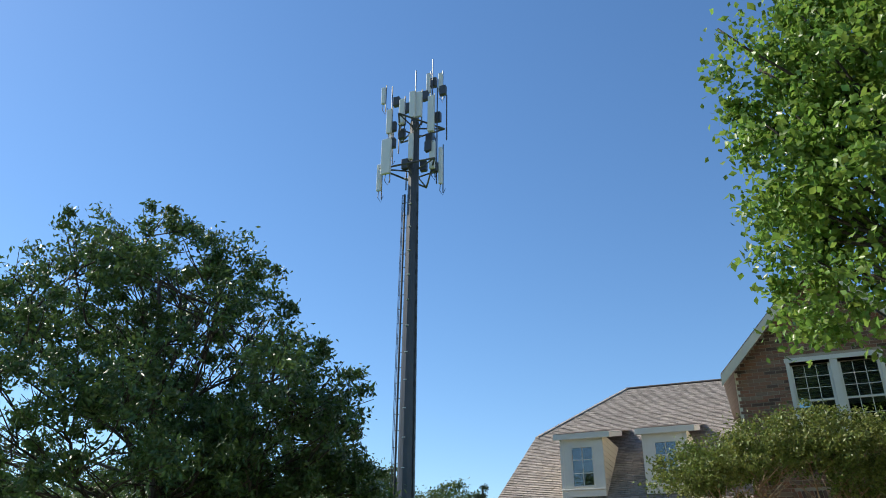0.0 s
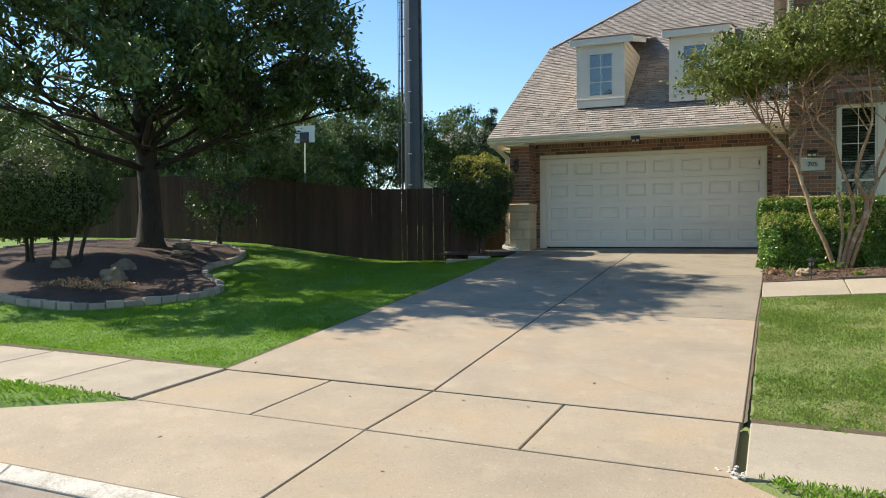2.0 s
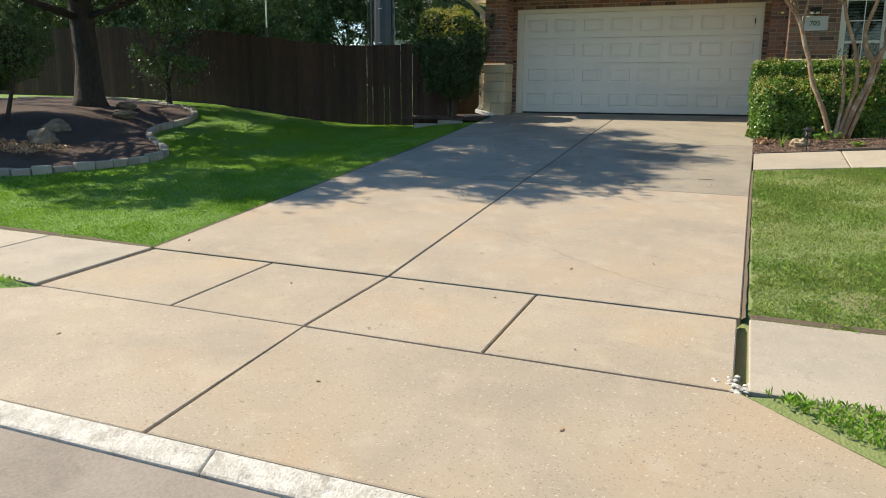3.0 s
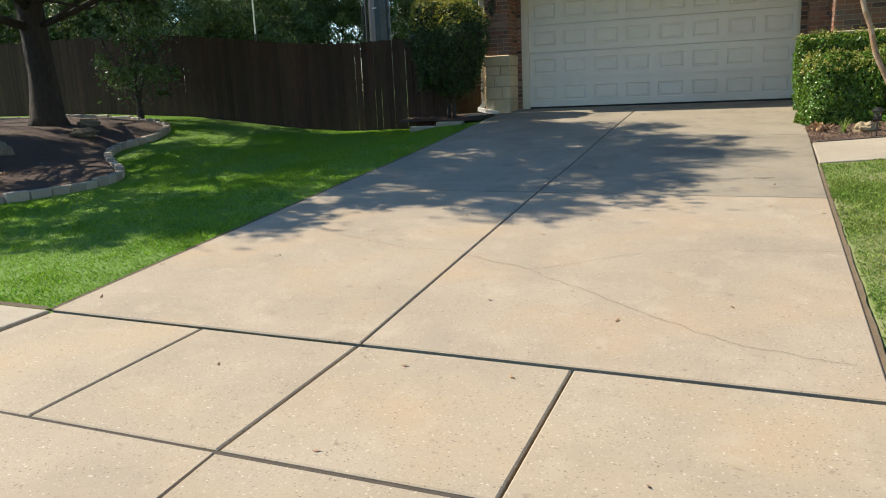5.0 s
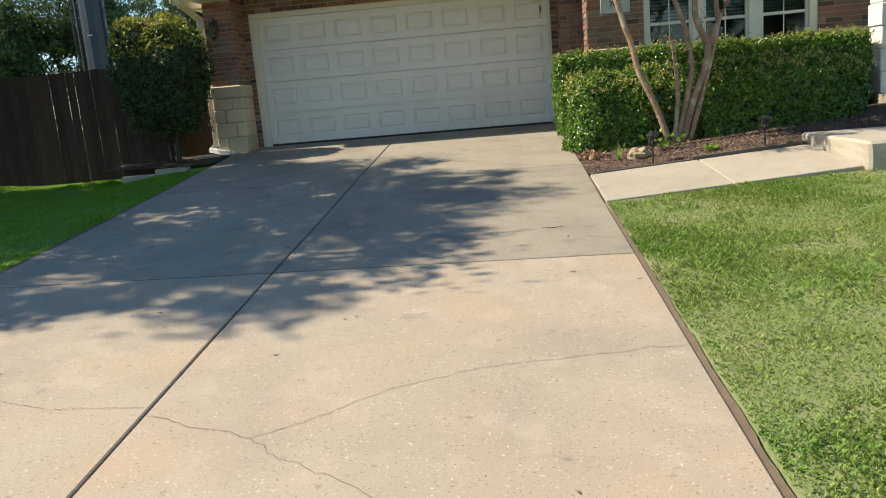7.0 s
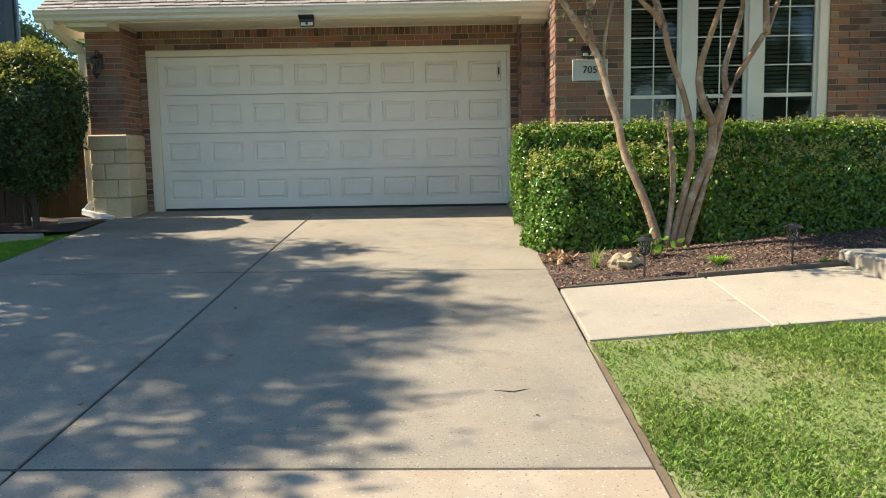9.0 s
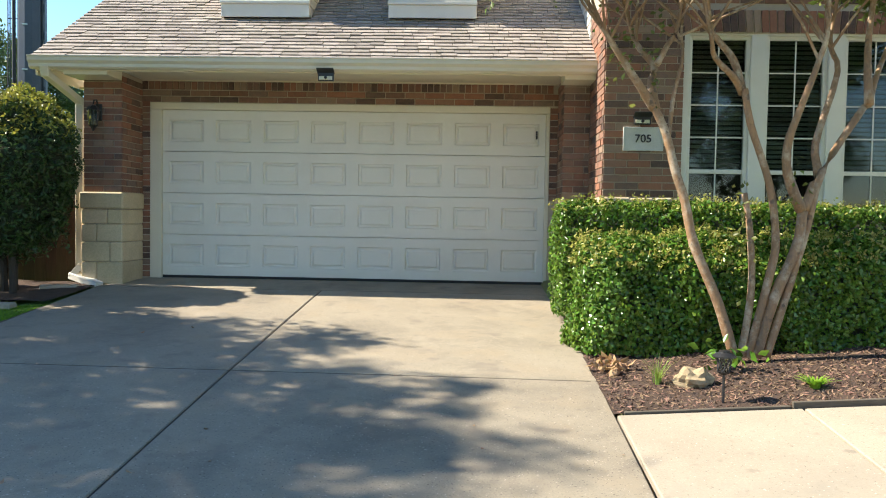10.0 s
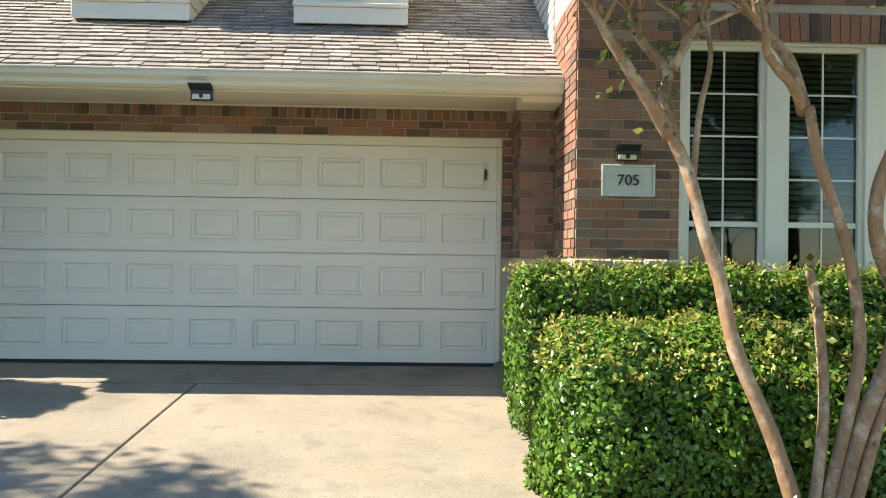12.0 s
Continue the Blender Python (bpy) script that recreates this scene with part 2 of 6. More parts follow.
LEAF_CONIFER = leafy("conifer_needles", (0.035, 0.06, 0.028), (0.05, 0.08, 0.035), 0.15, 0.5)
GRASS_L = leafy("grass_blade_lush", (0.19, 0.37, 0.03), (0.27, 0.45, 0.05), 0.4, 0.5, 0.22)
GRASS_R = leafy("grass_blade_dry", (0.22, 0.38, 0.06), (0.39, 0.44, 0.125), 0.35, 0.55, 0.4)
# near-black green puts the shade between leaves into the core's colour
CORE_SHADE = surface("painted_inner_shade", (0.02, 0.03, 0.012), (0.035, 0.04, 0.018), 8.0, 0.95)
DRY_LEAF = leafy("dry_leaf", (0.35, 0.20, 0.10), (0.45, 0.30, 0.17), 0.2, 0.6, 0.4)

# ---- building helpers ----


def empty(name, x=0.0, y=0.0, z=0.0, label="", category="", group="", kind=""):
    ob = new(name)
    ob.location = (x, y, z)
    return tagged(ob, label, category, group, kind)


def put(ob, parent):
    """Parents ob, keeping world coordinates as the mesh was written."""
    ob.parent = parent
    ob.matrix_parent_inverse = Matrix.Translation(-parent.location)
    return ob


def part(name, bm, material, parent=None, label="", smooth=False):
    me = bpy.data.meshes.new(name)
    bm.to_mesh(me)
    bm.free()
    me.materials.append(material)
    if smooth:
        me.shade_smooth()
    ob = new(name, me)
    if parent is not None:
        put(ob, parent)
    return tagged(ob, label)


def raw(name, verts, faces, material, parent=None, label="", smooth=False):
    me = bpy.data.meshes.new(name)
    me.from_pydata([tuple(map(float, v)) for v in verts], [], faces)
    me.update()
    me.materials.append(material)
    if smooth:
        me.shade_smooth()
    ob = new(name, me)
    if parent is not None:
        put(ob, parent)
    return tagged(ob, label)


def box(bm, x0, x1, y0, y1, z0, z1, bevel=0.0, m=None):
    vs = [bm.verts.new((x, y, z)) for x in (x0, x1) for y in (y0, y1) for z in (z0, z1)]
    fs = [bm.faces.new([vs[i] for i in q]) for q in ((0, 1, 3, 2), (4, 6, 7, 5), (0, 4, 5, 1), (2, 3, 7, 6), (0, 2, 6, 4), (1, 5, 7, 3))]
    if bevel:
        r = bmesh.ops.bevel(bm, geom=list({e for f in fs for e in f.edges}), offset=bevel, segments=1, affect="EDGES")
        vs = list({v for f in r["faces"] for v in f.verts} | {v for v in vs if v.is_valid})
    if m is not None:
        for v in vs:
            if v.is_valid:
                v.co = m @ v.co
    return bm


def one_box(name, x0, x1, y0, y1, z0, z1, material, parent=None, label="", bevel=0.0):
    return part(name, box(bmesh.new(), x0, x1, y0, y1, z0, z1, bevel), material, parent, label)


def tube(points, radii, sides=8, bm=None, cap=True):
    """A tapered tube along points."""
    bm = bm or bmesh.new()
    rings = []
    pts = [Vector(p) for p in points]
    for i, p in enumerate(pts):
        d = (pts[min(i + 1, len(pts) - 1)] - pts[max(i - 1, 0)]).normalized()
        up = Vector((0, 0, 1)) if abs(d.z) < 0.9 else Vector((1, 0, 0))
        s = d.cross(up).normalized()
        t = s.cross(d)
        r = radii[i] if isinstance(radii, (list, tuple)) else radii
        rings.append([bm.verts.new(p + r * (math.cos(a) * s + math.sin(a) * t)) for a in [2 * math.pi * k / sides for k in range(sides)]])
    for a, b in zip(rings, rings[1:]):
        for k in range(sides):
            bm.faces.new((a[k], a[(k + 1) % sides], b[(k + 1) % sides], b[k]))
    if cap:
        bm.faces.new(rings[0][::-1])
        bm.faces.new(rings[-1])
    return bm


def lumpy(bm, centre, size, seed, rough=0.25, sub=3):
    """A rounded uneven lump."""
    r = bmesh.ops.create_icosphere(bm, subdivisions=sub, radius=1.0)
    for v in r["verts"]:
        k = 1 + rough * noise.noise(v.co * 1.7 + Vector((seed * 7.3, seed, 0))) + 0.4 * rough * noise.noise(v.co * 5 + Vector((seed, 3, 1)))
        v.co = Vector((v.co.x * size[0] * k, v.co.y * size[1] * k, v.co.z * size[2] * k)) + Vector(centre)
    return bm


RNG = np.random.default_rng(11)


def leaf_mesh(name, centres, size, material, parent=None, label="", aspect=0.5, droop=0.0, normals=None, follow=0.0):
    """Pointed leaves (two triangles each) at the given places, turned at random; follow leans them towards the normals."""
    n = len(centres)
    d = RNG.normal(size=(n, 3))
    d[:, 2] -= droop
    d /= np.linalg.norm(d, axis=1, keepdims=True)
    q = RNG.normal(size=(n, 3))
    if normals is not None:
        q += normals * follow
        d -= (d * q).sum(1, keepdims=True) / (q * q).sum(1, keepdims=True) * q
        d /= np.linalg.norm(d, axis=1, keepdims=True) + 1e-9
    s = np.cross(d, q)
    s /= np.linalg.norm(s, axis=1, keepdims=True) + 1e-9
    k = (size * RNG.uniform(0.65, 1.3, n))[:, None]
    fold = np.cross(d, s) * k * 0.12
    v = np.empty((n, 4, 3), np.float32)
    v[:, 0] = centres - d * k * 0.5
    v[:, 1] = centres + s * k * aspect * 0.5 + fold
    v[:, 2] = centres + d * k * 0.5
    v[:, 3] = centres - s * k * aspect * 0.5 + fold
    return tri_mesh(name, v.reshape(-1, 3), (np.arange(n)[:, None] * 4 + np.array([0, 1, 2, 0, 2, 3])).reshape(-1, 3), material, parent, label)


def tri_mesh(name, v, f, material, parent=None, label=""):
    me = bpy.data.meshes.new(name)
    me.vertices.add(len(v))
    me.vertices.foreach_set("co", np.ascontiguousarray(v, np.float32).ravel())
    me.loops.add(f.size)
    me.loops.foreach_set("vertex_index", np.ascontiguousarray(f, np.int32).ravel())
    me.polygons.add(len(f))
    me.polygons.foreach_set("loop_start", np.arange(0, f.size, 3, dtype=np.int32))
    me.update(calc_edges=True)
    me.materials.append(material)
    ob = new(name, me)
    if parent is not None:
        put(ob, parent)
    return tagged(ob, label)


# ---- ground heights ----
DRIVE_Y = (-60.0, -22.0, -18.5, -14.72, -14.62, -14.45, -13.0, -11.75, -7.86, -6.2, -4.2, -0.8, 0.0, 30.0)
DRIVE_Z = (-1.2, -1.15, -1.12, -1.215, -1.19, -1.105, -0.995, -0.955, -0.625, -0.50, -0.325, -0.06, -0.01, 0.4)


def drive_z(x, y):
    """Height of the driveway, walks and street at a place: rising to the garage, with the street's grade across."""
    fade = min(1.0, max(0.0, (-y - 1.0) / 9.0))
    return float(np.interp(y, DRIVE_Y, DRIVE_Z)) - 0.016 * x * fade


def land_z(x, y):
    base = drive_z(x, y)
    if y < -14.45:
        return base
    if x < -2.6:
        s = -0.955 + 0.016 * 2.6 + 0.016 * (-2.6 - x)
        f = float(np.interp(-x, (2.6, 4.5, 6.2, 7.2, 10.1, 13.0, 18.0), (-0.12, -0.31, -0.32, -0.25, 0.1, 0.25, 0.3)))
        if y < -11.75:
            return base
        t = min(1.0, (y + 11.75) / 10.75)
        z = s + (f - s) * t ** 0.85
        near = max(0.0, 1 - (-2.6 - x) / 1.6)
        z = z * (1 - near) + (base - 0.015) * near
        if y > -1:
            z += min(y + 1, 8) * 0.04
        return z
    if x > 2.46:
        if y < -11.75:
            return base
        t = min(1.0, (y + 11.75) / 5.0)
        return base + 0.062 * (x - 2.46) * t if y < -4.9 else max(base, -0.38) + 0.028 * (x - 2.46) + 0.06 * min(1.0, max(0.0, y + 4.9))
    return base


# ---- the land: one sheet to the horizon ----
ys = np.unique(np.concatenate((np.linspace(-400, -40, 10), np.linspace(-40, -16, 9), np.linspace(-16, 4, 101), np.linspace(4, 40, 19), np.linspace(40, 500, 12))))
xs = np.unique(np.concatenate((np.linspace(-400, -40, 10), np.linspace(-40, -18, 12), np.linspace(-18, 12, 121), [2.40, 2.465, -2.58, -2.66], np.linspace(12, 40, 12), np.linspace(40, 400, 10))))
verts = []
for y in ys:
    for x in xs:
        z = land_z(x, y)
        paved = (-2.62 - max(0.0, y + 6) * 0.05 < x < 2.45 and -14.5 < y < 0.5) or (-13.1 < y < -11.7 and abs(x) < 60) or y < -14.4 or (2.3 < x < 4.8 and -6.15 < y < -4.95)
        if -15.2 < y < -14.3 or paved or (abs(x) < 5.6 and -14.5 < y < -12.9):
            z -= 0.07
        if 2.45 < x < 7.0 and -4.85 < y < -1.4:
            z -= 0.12
        if x > 2.9 and y > -1.6 and x < 8 or (x > -3.3 and y > 0 and x < 8):
            z -= 0.3
        verts.append((x, y, z))
nx = len(xs)
faces = [(j * nx + i, j * nx + i + 1, (j + 1) * nx + i + 1, (j + 1) * nx + i) for j in range(len(ys) - 1) for i in range(nx - 1)]
ground = raw("ground", verts, faces, TURF, smooth=True)
ground.data.materials.append(TURF_DRY)
for poly in ground.data.polygons:
    poly.material_index = 1 if poly.center.x > 1.0 else 0
tagged(ground, "green mown lawn ground sloping up from the street", "ground", kind="structure")


def slab(name, corners, material, parent, lift=0.0, joint=0.0075, thick=0.10, label="", height=drive_z, nx=3, ny=8, edge=0.008):
    """A cast concrete slab over four plan corners (anticlockwise), following the ground, with tooled edges."""
    c = [Vector((*p, 0)) for p in corners]
    mid = sum(c, Vector()) / 4
    us = [0, 0.0001] + [i / nx for i in range(1, nx)] + [0.9999, 1]
    vs = [0, 0.0001] + [i / ny for i in range(1, ny)] + [0.9999, 1]

    def at(u, v, inset):
        p = c[0].lerp(c[1], u).lerp(c[3].lerp(c[2], u), v)
        return p
    wu = (c[1] - c[0]).length
    wv = (c[3] - c[0]).length
    fu, fv = [], []
    for k, (arr, w) in enumerate(((us, wu), (vs, wv))):
        o = (fu, fv)[k]
        for i, a in enumerate(arr):
            if i == 0:
                o.append(joint / w)
            elif i == 1:
                o.append((joint + edge) / w)
            elif i == len(arr) - 2:
                o.append(1 - (joint + edge) / w)
            elif i == len(arr) - 1:
                o.append(1 - joint / w)
            else:
                o.append(a)
    V, F = [], []
    nu, nv = len(fu), len(fv)
    for j, v in enumerate(fv):
        for i, u in enumerate(fu):
            p = at(u, v, 0)
            rim = i in (0, nu - 1) or j in (0, nv - 1)
            V.append((p.x, p.y, height(p.x, p.y) + lift - (0.006 if rim else 0)))
    for j in range(nv - 1):
        for i in range(nu - 1):
            F.append((j * nu + i, j * nu + i + 1, (j + 1) * nu + i + 1, (j + 1) * nu + i))
    ring = [i for i in range(nu)] + [j * nu + nu - 1 for j in range(1, nv)] + [(nv - 1) * nu + i for i in range(nu - 2, -1, -1)] + [j * nu for j in range(nv - 2, 0, -1)]
    b0 = len(V)
    for k in ring:
        V.append((V[k][0], V[k][1], V[k][2] - thick))
    n = len(ring)
    for k in range(n):
        F.append((ring[k], b0 + k, b0 + (k + 1) % n, ring[(k + 1) % n]))
    return raw(name, V, F, material, parent, label)


driveway = empty("driveway", 0, -7, drive_z(0, -7) - 0.05, "tan concrete driveway in jointed slabs with hairline cracks", "driveway", kind="structure")
MIDJ = -0.22
LEFT = ((-11.75, -2.60), (-7.86, -2.62), (-4.2, -2.70), (-0.8, -2.92))
RIGHT = ((-11.75, 2.42), (-7.86, 2.44), (-4.2, 2.48), (-0.8, 2.50))
for (y0, l0), (y1, l1), (_, r0), (_, r1) in zip(LEFT, LEFT[1:], RIGHT, RIGHT[1:]):
    a = y0 + (0.02 if y0 < -11 else 0)
    stuff_of = CONCRETE if y0 < -8 else CONCRETE_DIRTY
    slab("concrete_slab", ((l0, a), (MIDJ, a), (MIDJ, y1), (l1, y1)), stuff_of, driveway)
    slab("concrete_slab", ((MIDJ, a), (r0, a), (r1, y1), (MIDJ, y1)), stuff_of, driveway)
slab("concrete_slab", ((-2.92, -0.8), (2.50, -0.8), (2.50, 0.0), (-2.60, 0.0)), CONCRETE_DIRTY, driveway, ny=3)
one_box("joint_strip", -2.6, 2.41, -11.757, -11.737, -1.1, -1.06, FENCE, driveway, "brown wooden expansion joint strip").rotation_euler = (0, 0.016, 0)
part("joint_strip", tube([(x, -11.741 + 0.006 * noise.noise(Vector((x * 3, 0, 0))), drive_z(x, -11.74) + 0.003) for x in np.linspace(-2.25, -0.35, 12)], 0.007, 5), EDGING, driveway, "pale splintered joint strip")
for yj in (-7.86, -4.2, -0.8):
    V = [(x, yj + d, drive_z(x, yj) - 0.0025) for x in (float(np.interp(yj, [p[0] for p in LEFT], [p[1] for p in LEFT])) + 0.02, 2.42) for d in (-0.016, 0.016)]
    raw("joint_filler", V, [(0, 2, 3, 1)], JOINT, driveway)
for ya, yb in zip((-11.7, -7.86, -4.2), (-7.86, -4.2, -0.8)):
    raw("joint_filler", [(MIDJ + d, y, drive_z(MIDJ, y) - 0.010) for y in (ya, (ya + yb) / 2, yb) for d in (-0.016, 0.016)], [(0, 1, 3, 2), (2, 3, 5, 4)], JOINT, driveway)
raw("joint_filler", [(x, -13.006 + d, drive_z(x, -13.0) - 0.009) for x in (-2.5, 2.4) for d in (-0.02, 0.02)], [(0, 2, 3, 1)], JOINT, driveway)
walk_front = empty("pavement", 0, -12.4, drive_z(0, -12.4) - 0.06, "pale concrete street sidewalk in square slabs", "sidewalk", kind="structure")
for x0, x1 in ((-2.55, -1.30), (-1.30, MIDJ), (MIDJ, 1.0), (1.0, 2.40)):
    slab("concrete_slab", ((x0, -13.0), (x1, -13.0), (x1, -11.757), (x0, -11.757)), CONCRETE, walk_front, ny=2)
for k in range(14):
    x1 = -2.57 - 1.24 * k
    slab("concrete_slab", ((x1 - 1.24, -13.0), (x1, -13.0), (x1, -11.757), (x1 - 1.24, -11.757)), CONCRETE_GREY, walk_front, ny=2, lift=0.012)
    x0 = 2.46 + 1.24 * k
    slab("concrete_slab", ((x0, -13.0), (x0 + 1.24, -13.0), (x0 + 1.24, -11.757), (x0, -11.757)), CONCRETE_GREY, walk_front, ny=2, lift=0.012)
apron = empty("driveway_apron", 0, -13.7, drive_z(0, -13.7) - 0.06, "tan concrete driveway apron flaring to the street", "driveway", kind="structure")
slab("concrete_slab", ((-5.0, -14.45), (MIDJ, -14.45), (MIDJ, -13.012), (-2.5, -13.012)), CONCRETE, apron, ny=4)
slab("concrete_slab", ((MIDJ, -14.45), (4.1, -14.45), (2.42, -13.012), (MIDJ, -13.012)), CONCRETE, apron, ny=4)
curb = empty("curb", 0, -14.5, drive_z(0, -14.5) - 0.06, "worn whitish concrete kerb along the street", "kerb", kind="structure")
for k in range(24):
    x0 = -28.6 + 2.4 * k
    flat = -6.2 < x0 + 1.2 < 5.4
    slab("kerb_stone", ((x0, -14.575), (x0 + 2.4, -14.575), (x0 + 2.4, -14.45), (x0, -14.45)), CURB, curb, lift=0.005 if flat else 0.10, thick=0.25, joint=0.003, nx=4, ny=2)
sv, sf = [], []
sx = np.linspace(-60, 60, 61)
sy = np.array([-24.0, -22.0, -20.0, -18.0, -16.0, -15.2, -14.9, -14.75, -14.577])
for y in sy:
    for x in sx:
        sv.append((x, y, drive_z(x, y) - 0.012))
for j in range(len(sy) - 1):
    for i in range(len(sx) - 1):
        sf.append((j * 61 + i, j * 61 + i + 1, (j + 1) * 61 + i + 1, (j + 1) * 61 + i))
tagged(raw("road", sv, sf, STREET, smooth=True), "grey-brown street paving with dark stains", "road", kind="structure")


def parkway_mesh(name, side):
    """The grass strip between sidewalk and kerb on one side of the apron."""
    V, F = [], []
    n = 16
    for j in range(5):
        v = j / 4
        y = -13.02 + (-14.44 + 13.02) * v
        inner = (2.46 + 1.66 * v) if side > 0 else (-2.54 - 2.45 * v)
        for i in range(n + 1):
            x = inner + (side * 26 - inner) * (i / n) ** 1.6
            V.append((x, y, drive_z(x, y) - 0.014 + 0.06 * min(1, i) * (1 if 0 < j < 4 else 0.5)))
    for j in range(4):
        for i in range(n):
            q = (j * (n + 1) + i, j * (n + 1) + i + 1, (j + 1) * (n + 1) + i + 1, (j + 1) * (n + 1) + i)
            F.append(q if side < 0 else q[::-1])
    return tagged(raw(name, V, F, TURF if side < 0 else TURF_DRY, smooth=True), "grass strip between sidewalk and kerb", "lawn", kind="structure")


def lawn_edge(side, y0, y1, w):
    """A narrow cut edge between lawn and concrete, uneven in width: bare soil, its dark strip also standing for the
    turf's overhang shadow.
    """
    V, F = [], []
    n = 70
    for i in range(n + 1):
        y = y0 + (y1 - y0) * i / n
        a = float(np.interp(y, [p[0] for p in LEFT], [p[1] for p in LEFT])) if side < 0 else float(np.interp(y, [p[0] for p in RIGHT], [p[1] for p in RIGHT]))
        b = a + side * (w + 0.012 * noise.noise(Vector((side, y * 2.7, 0))) + 0.008 * noise.noise(Vector((side, y * 9, 3))))
        V += [(a - side * 0.004, y, drive_z(a, y) - 0.012), (b, y, land_z(b, y) + 0.008)]
    for i in range(n):
        q = (2 * i, 2 * i + 1, 2 * i + 3, 2 * i + 2)
        F.append(q if side > 0 else q[::-1])
    return tagged(raw("ground_edge", V, F, SOIL), "bare brown soil and painted overhang shadow along the cut edge of the lawn", "soil", kind="structure")


lawn_edge(-1, -11.73, -2.0, 0.04)
lawn_edge(1, -11.73, -6.2, 0.022)
for x0, x1 in ((-16.0, -2.62), (2.47, 11.0)):
    V = []
    for x in np.linspace(x0, x1, 90):
        w = 0.05 + 0.03 * noise.noise(Vector((x * 3.1, 0, 5)))
        V += [(x, -11.758, drive_z(x, -11.757) + 0.010), (x, -11.752 + w, land_z(x, -11.7) + 0.022)]
    tagged(raw("ground_edge", V, [(2 * i, 2 * i + 2, 2 * i + 3, 2 * i + 1) for i in range(89)], SOIL), "bare brown soil between lawn and sidewalk", "soil", kind="structure")
parkway_mesh("ground_strip", -1)
parkway_mesh("ground_strip", 1)


def walk_z(x, y):
    return drive_z(2.46, y) + 0.012 + 0.065 * max(0, x - 2.46)


front_walk = empty("front_walk", 3.6, -5.5, -0.5, "pale concrete front walk leading to the porch step", "walkway", kind="structure")
for x0, x1 in ((2.468, 3.62), (3.62, 4.76)):
    slab("concrete_slab", ((x0, -6.19), (x1, -6.19), (x1, -4.93), (x0, -4.93)), CONCRETE_GREY, front_walk, height=walk_z, ny=3)
bm = bmesh.new()
box(bm, 4.76, 7.6, -6.25, -4.7, -0.5, -0.14, 0.025)
bmesh.ops.subdivide_edges(bm, edges=bm.edges[:], cuts=3, use_grid_fill=True)
for v in bm.verts:
    v.co += Vector((0.05 * noise.noise(v.co * 2.1), 0.04 * noise.noise(v.co * 1.9 + Vector((5, 0, 0))), 0.01 * noise.noise(v.co * 3)))
tagged(part("porch_step", bm, CONCRETE_GREY), "rough-edged pale stone porch step at the end of the walk", "step", kind="structure")
one_box("porch_floor", 6.6, 9.6, -4.7, -0.2, -0.5, 0.12, CONCRETE_GREY)
tagged(bpy.data.objects["porch_floor"], "pale concrete porch floor", "porch", kind="structure")

# ---- the house ----
house = empty("house", 0, 2, -0.3, "brick house with an attached garage, shingled roof and two dormers", "house")
EAVE_Y, EAVE_Z, PITCH = -1.02, 2.60, 0.70


def roof_z(y):
    return EAVE_Z + PITCH * (y - EAVE_Y)


# walls as backing with mortar colour; bricks and stones are laid on them at the end
one_box("garage_wall_left", -3.18, -2.60, -0.03, 0.2, -0.3, 2.519, MORTAR, house)
one_box("garage_wall_right", 2.50, 2.918, -0.03, 0.2, -0.3, 2.519, MORTAR, house)
one_box("garage_lintel", -2.60, 2.50, -0.03, 0.2, 2.235, 2.519, MORTAR, house)
one_box("garage_pillar_left", -3.17, -2.71, -0.60, -0.03, -0.3, 2.519, MORTAR, house)
one_box("garage_pillar_right", 2.61, 2.915, -0.60, -0.03, -0.3, 2.519, MORTAR, house)
bm = bmesh.new()
box(bm, -3.18, -3.0, 0.2, 11, -0.3, 2.6)
g = [bm.verts.new(p) for p in ((-3.10, -0.1, 2.6), (-3.10, 11, 2.6), (-3.10, 8.1, 5.6), (-3.10, 3.2, 5.6))]
bm.faces.new(g)
part("garage_side_wall", bm, MORTAR, house)
one_box("garage_back_wall", -3.0, 2.9, 10.9, 11.1, -0.3, 2.6, MORTAR, house)
WX0, WX1, WY = 2.92, 7.02, -1.56
WIN = (3.73, 6.19, 0.62, 2.80)
UP = (4.02, 5.98, 4.22, 5.82)
bm = bmesh.new()
box(bm, WX0, WX0 + 0.2, WY + 0.2, 12, -0.5, 5.75)
part("wing_side_wall", bm, MORTAR, house)
bm = bmesh.new()
box(bm, WX1 - 0.2, WX1, WY + 0.2, 12, -0.5, 5.75)
part("wing_far_side_wall", bm, MORTAR, house)
bm = bmesh.new()
for x0, x1, z0, z1 in ((WX0, WIN[0], -0.5, 3.1), (WIN[1], WX1, -0.5, 3.1), (WIN[0], WIN[1], -0.5, WIN[2]), (WIN[0], WIN[1], WIN[3], 3.1), (WX0, UP[0], 3.1, 5.75), (UP[1], WX1, 3.1, 5.75), (UP[0], UP[1], 3.1, UP[2]), (UP[0], UP[1], UP[3], 5.75)):
    box(bm, x0, x1, WY, WY + 0.2, z0, z1)
apex = ((WX0 + WX1) / 2, 8.0)
pr = [(WX0, 5.75), (WX1, 5.75), apex]
f = [bm.verts.new((x, WY, z)) for x, z in pr]
b = [bm.verts.new((x, WY + 0.2, z)) for x, z in pr]
bm.faces.new(f)
bm.faces.new(b[::-1])
bmesh.ops.remove_doubles(bm, verts=bm.verts[:], dist=1e-4)
part("wing_front_wall", bm, MORTAR, house)
one_box("wing_back_wall", WX0, WX1, 11.8, 12, -0.5, 5.75, MORTAR, house)
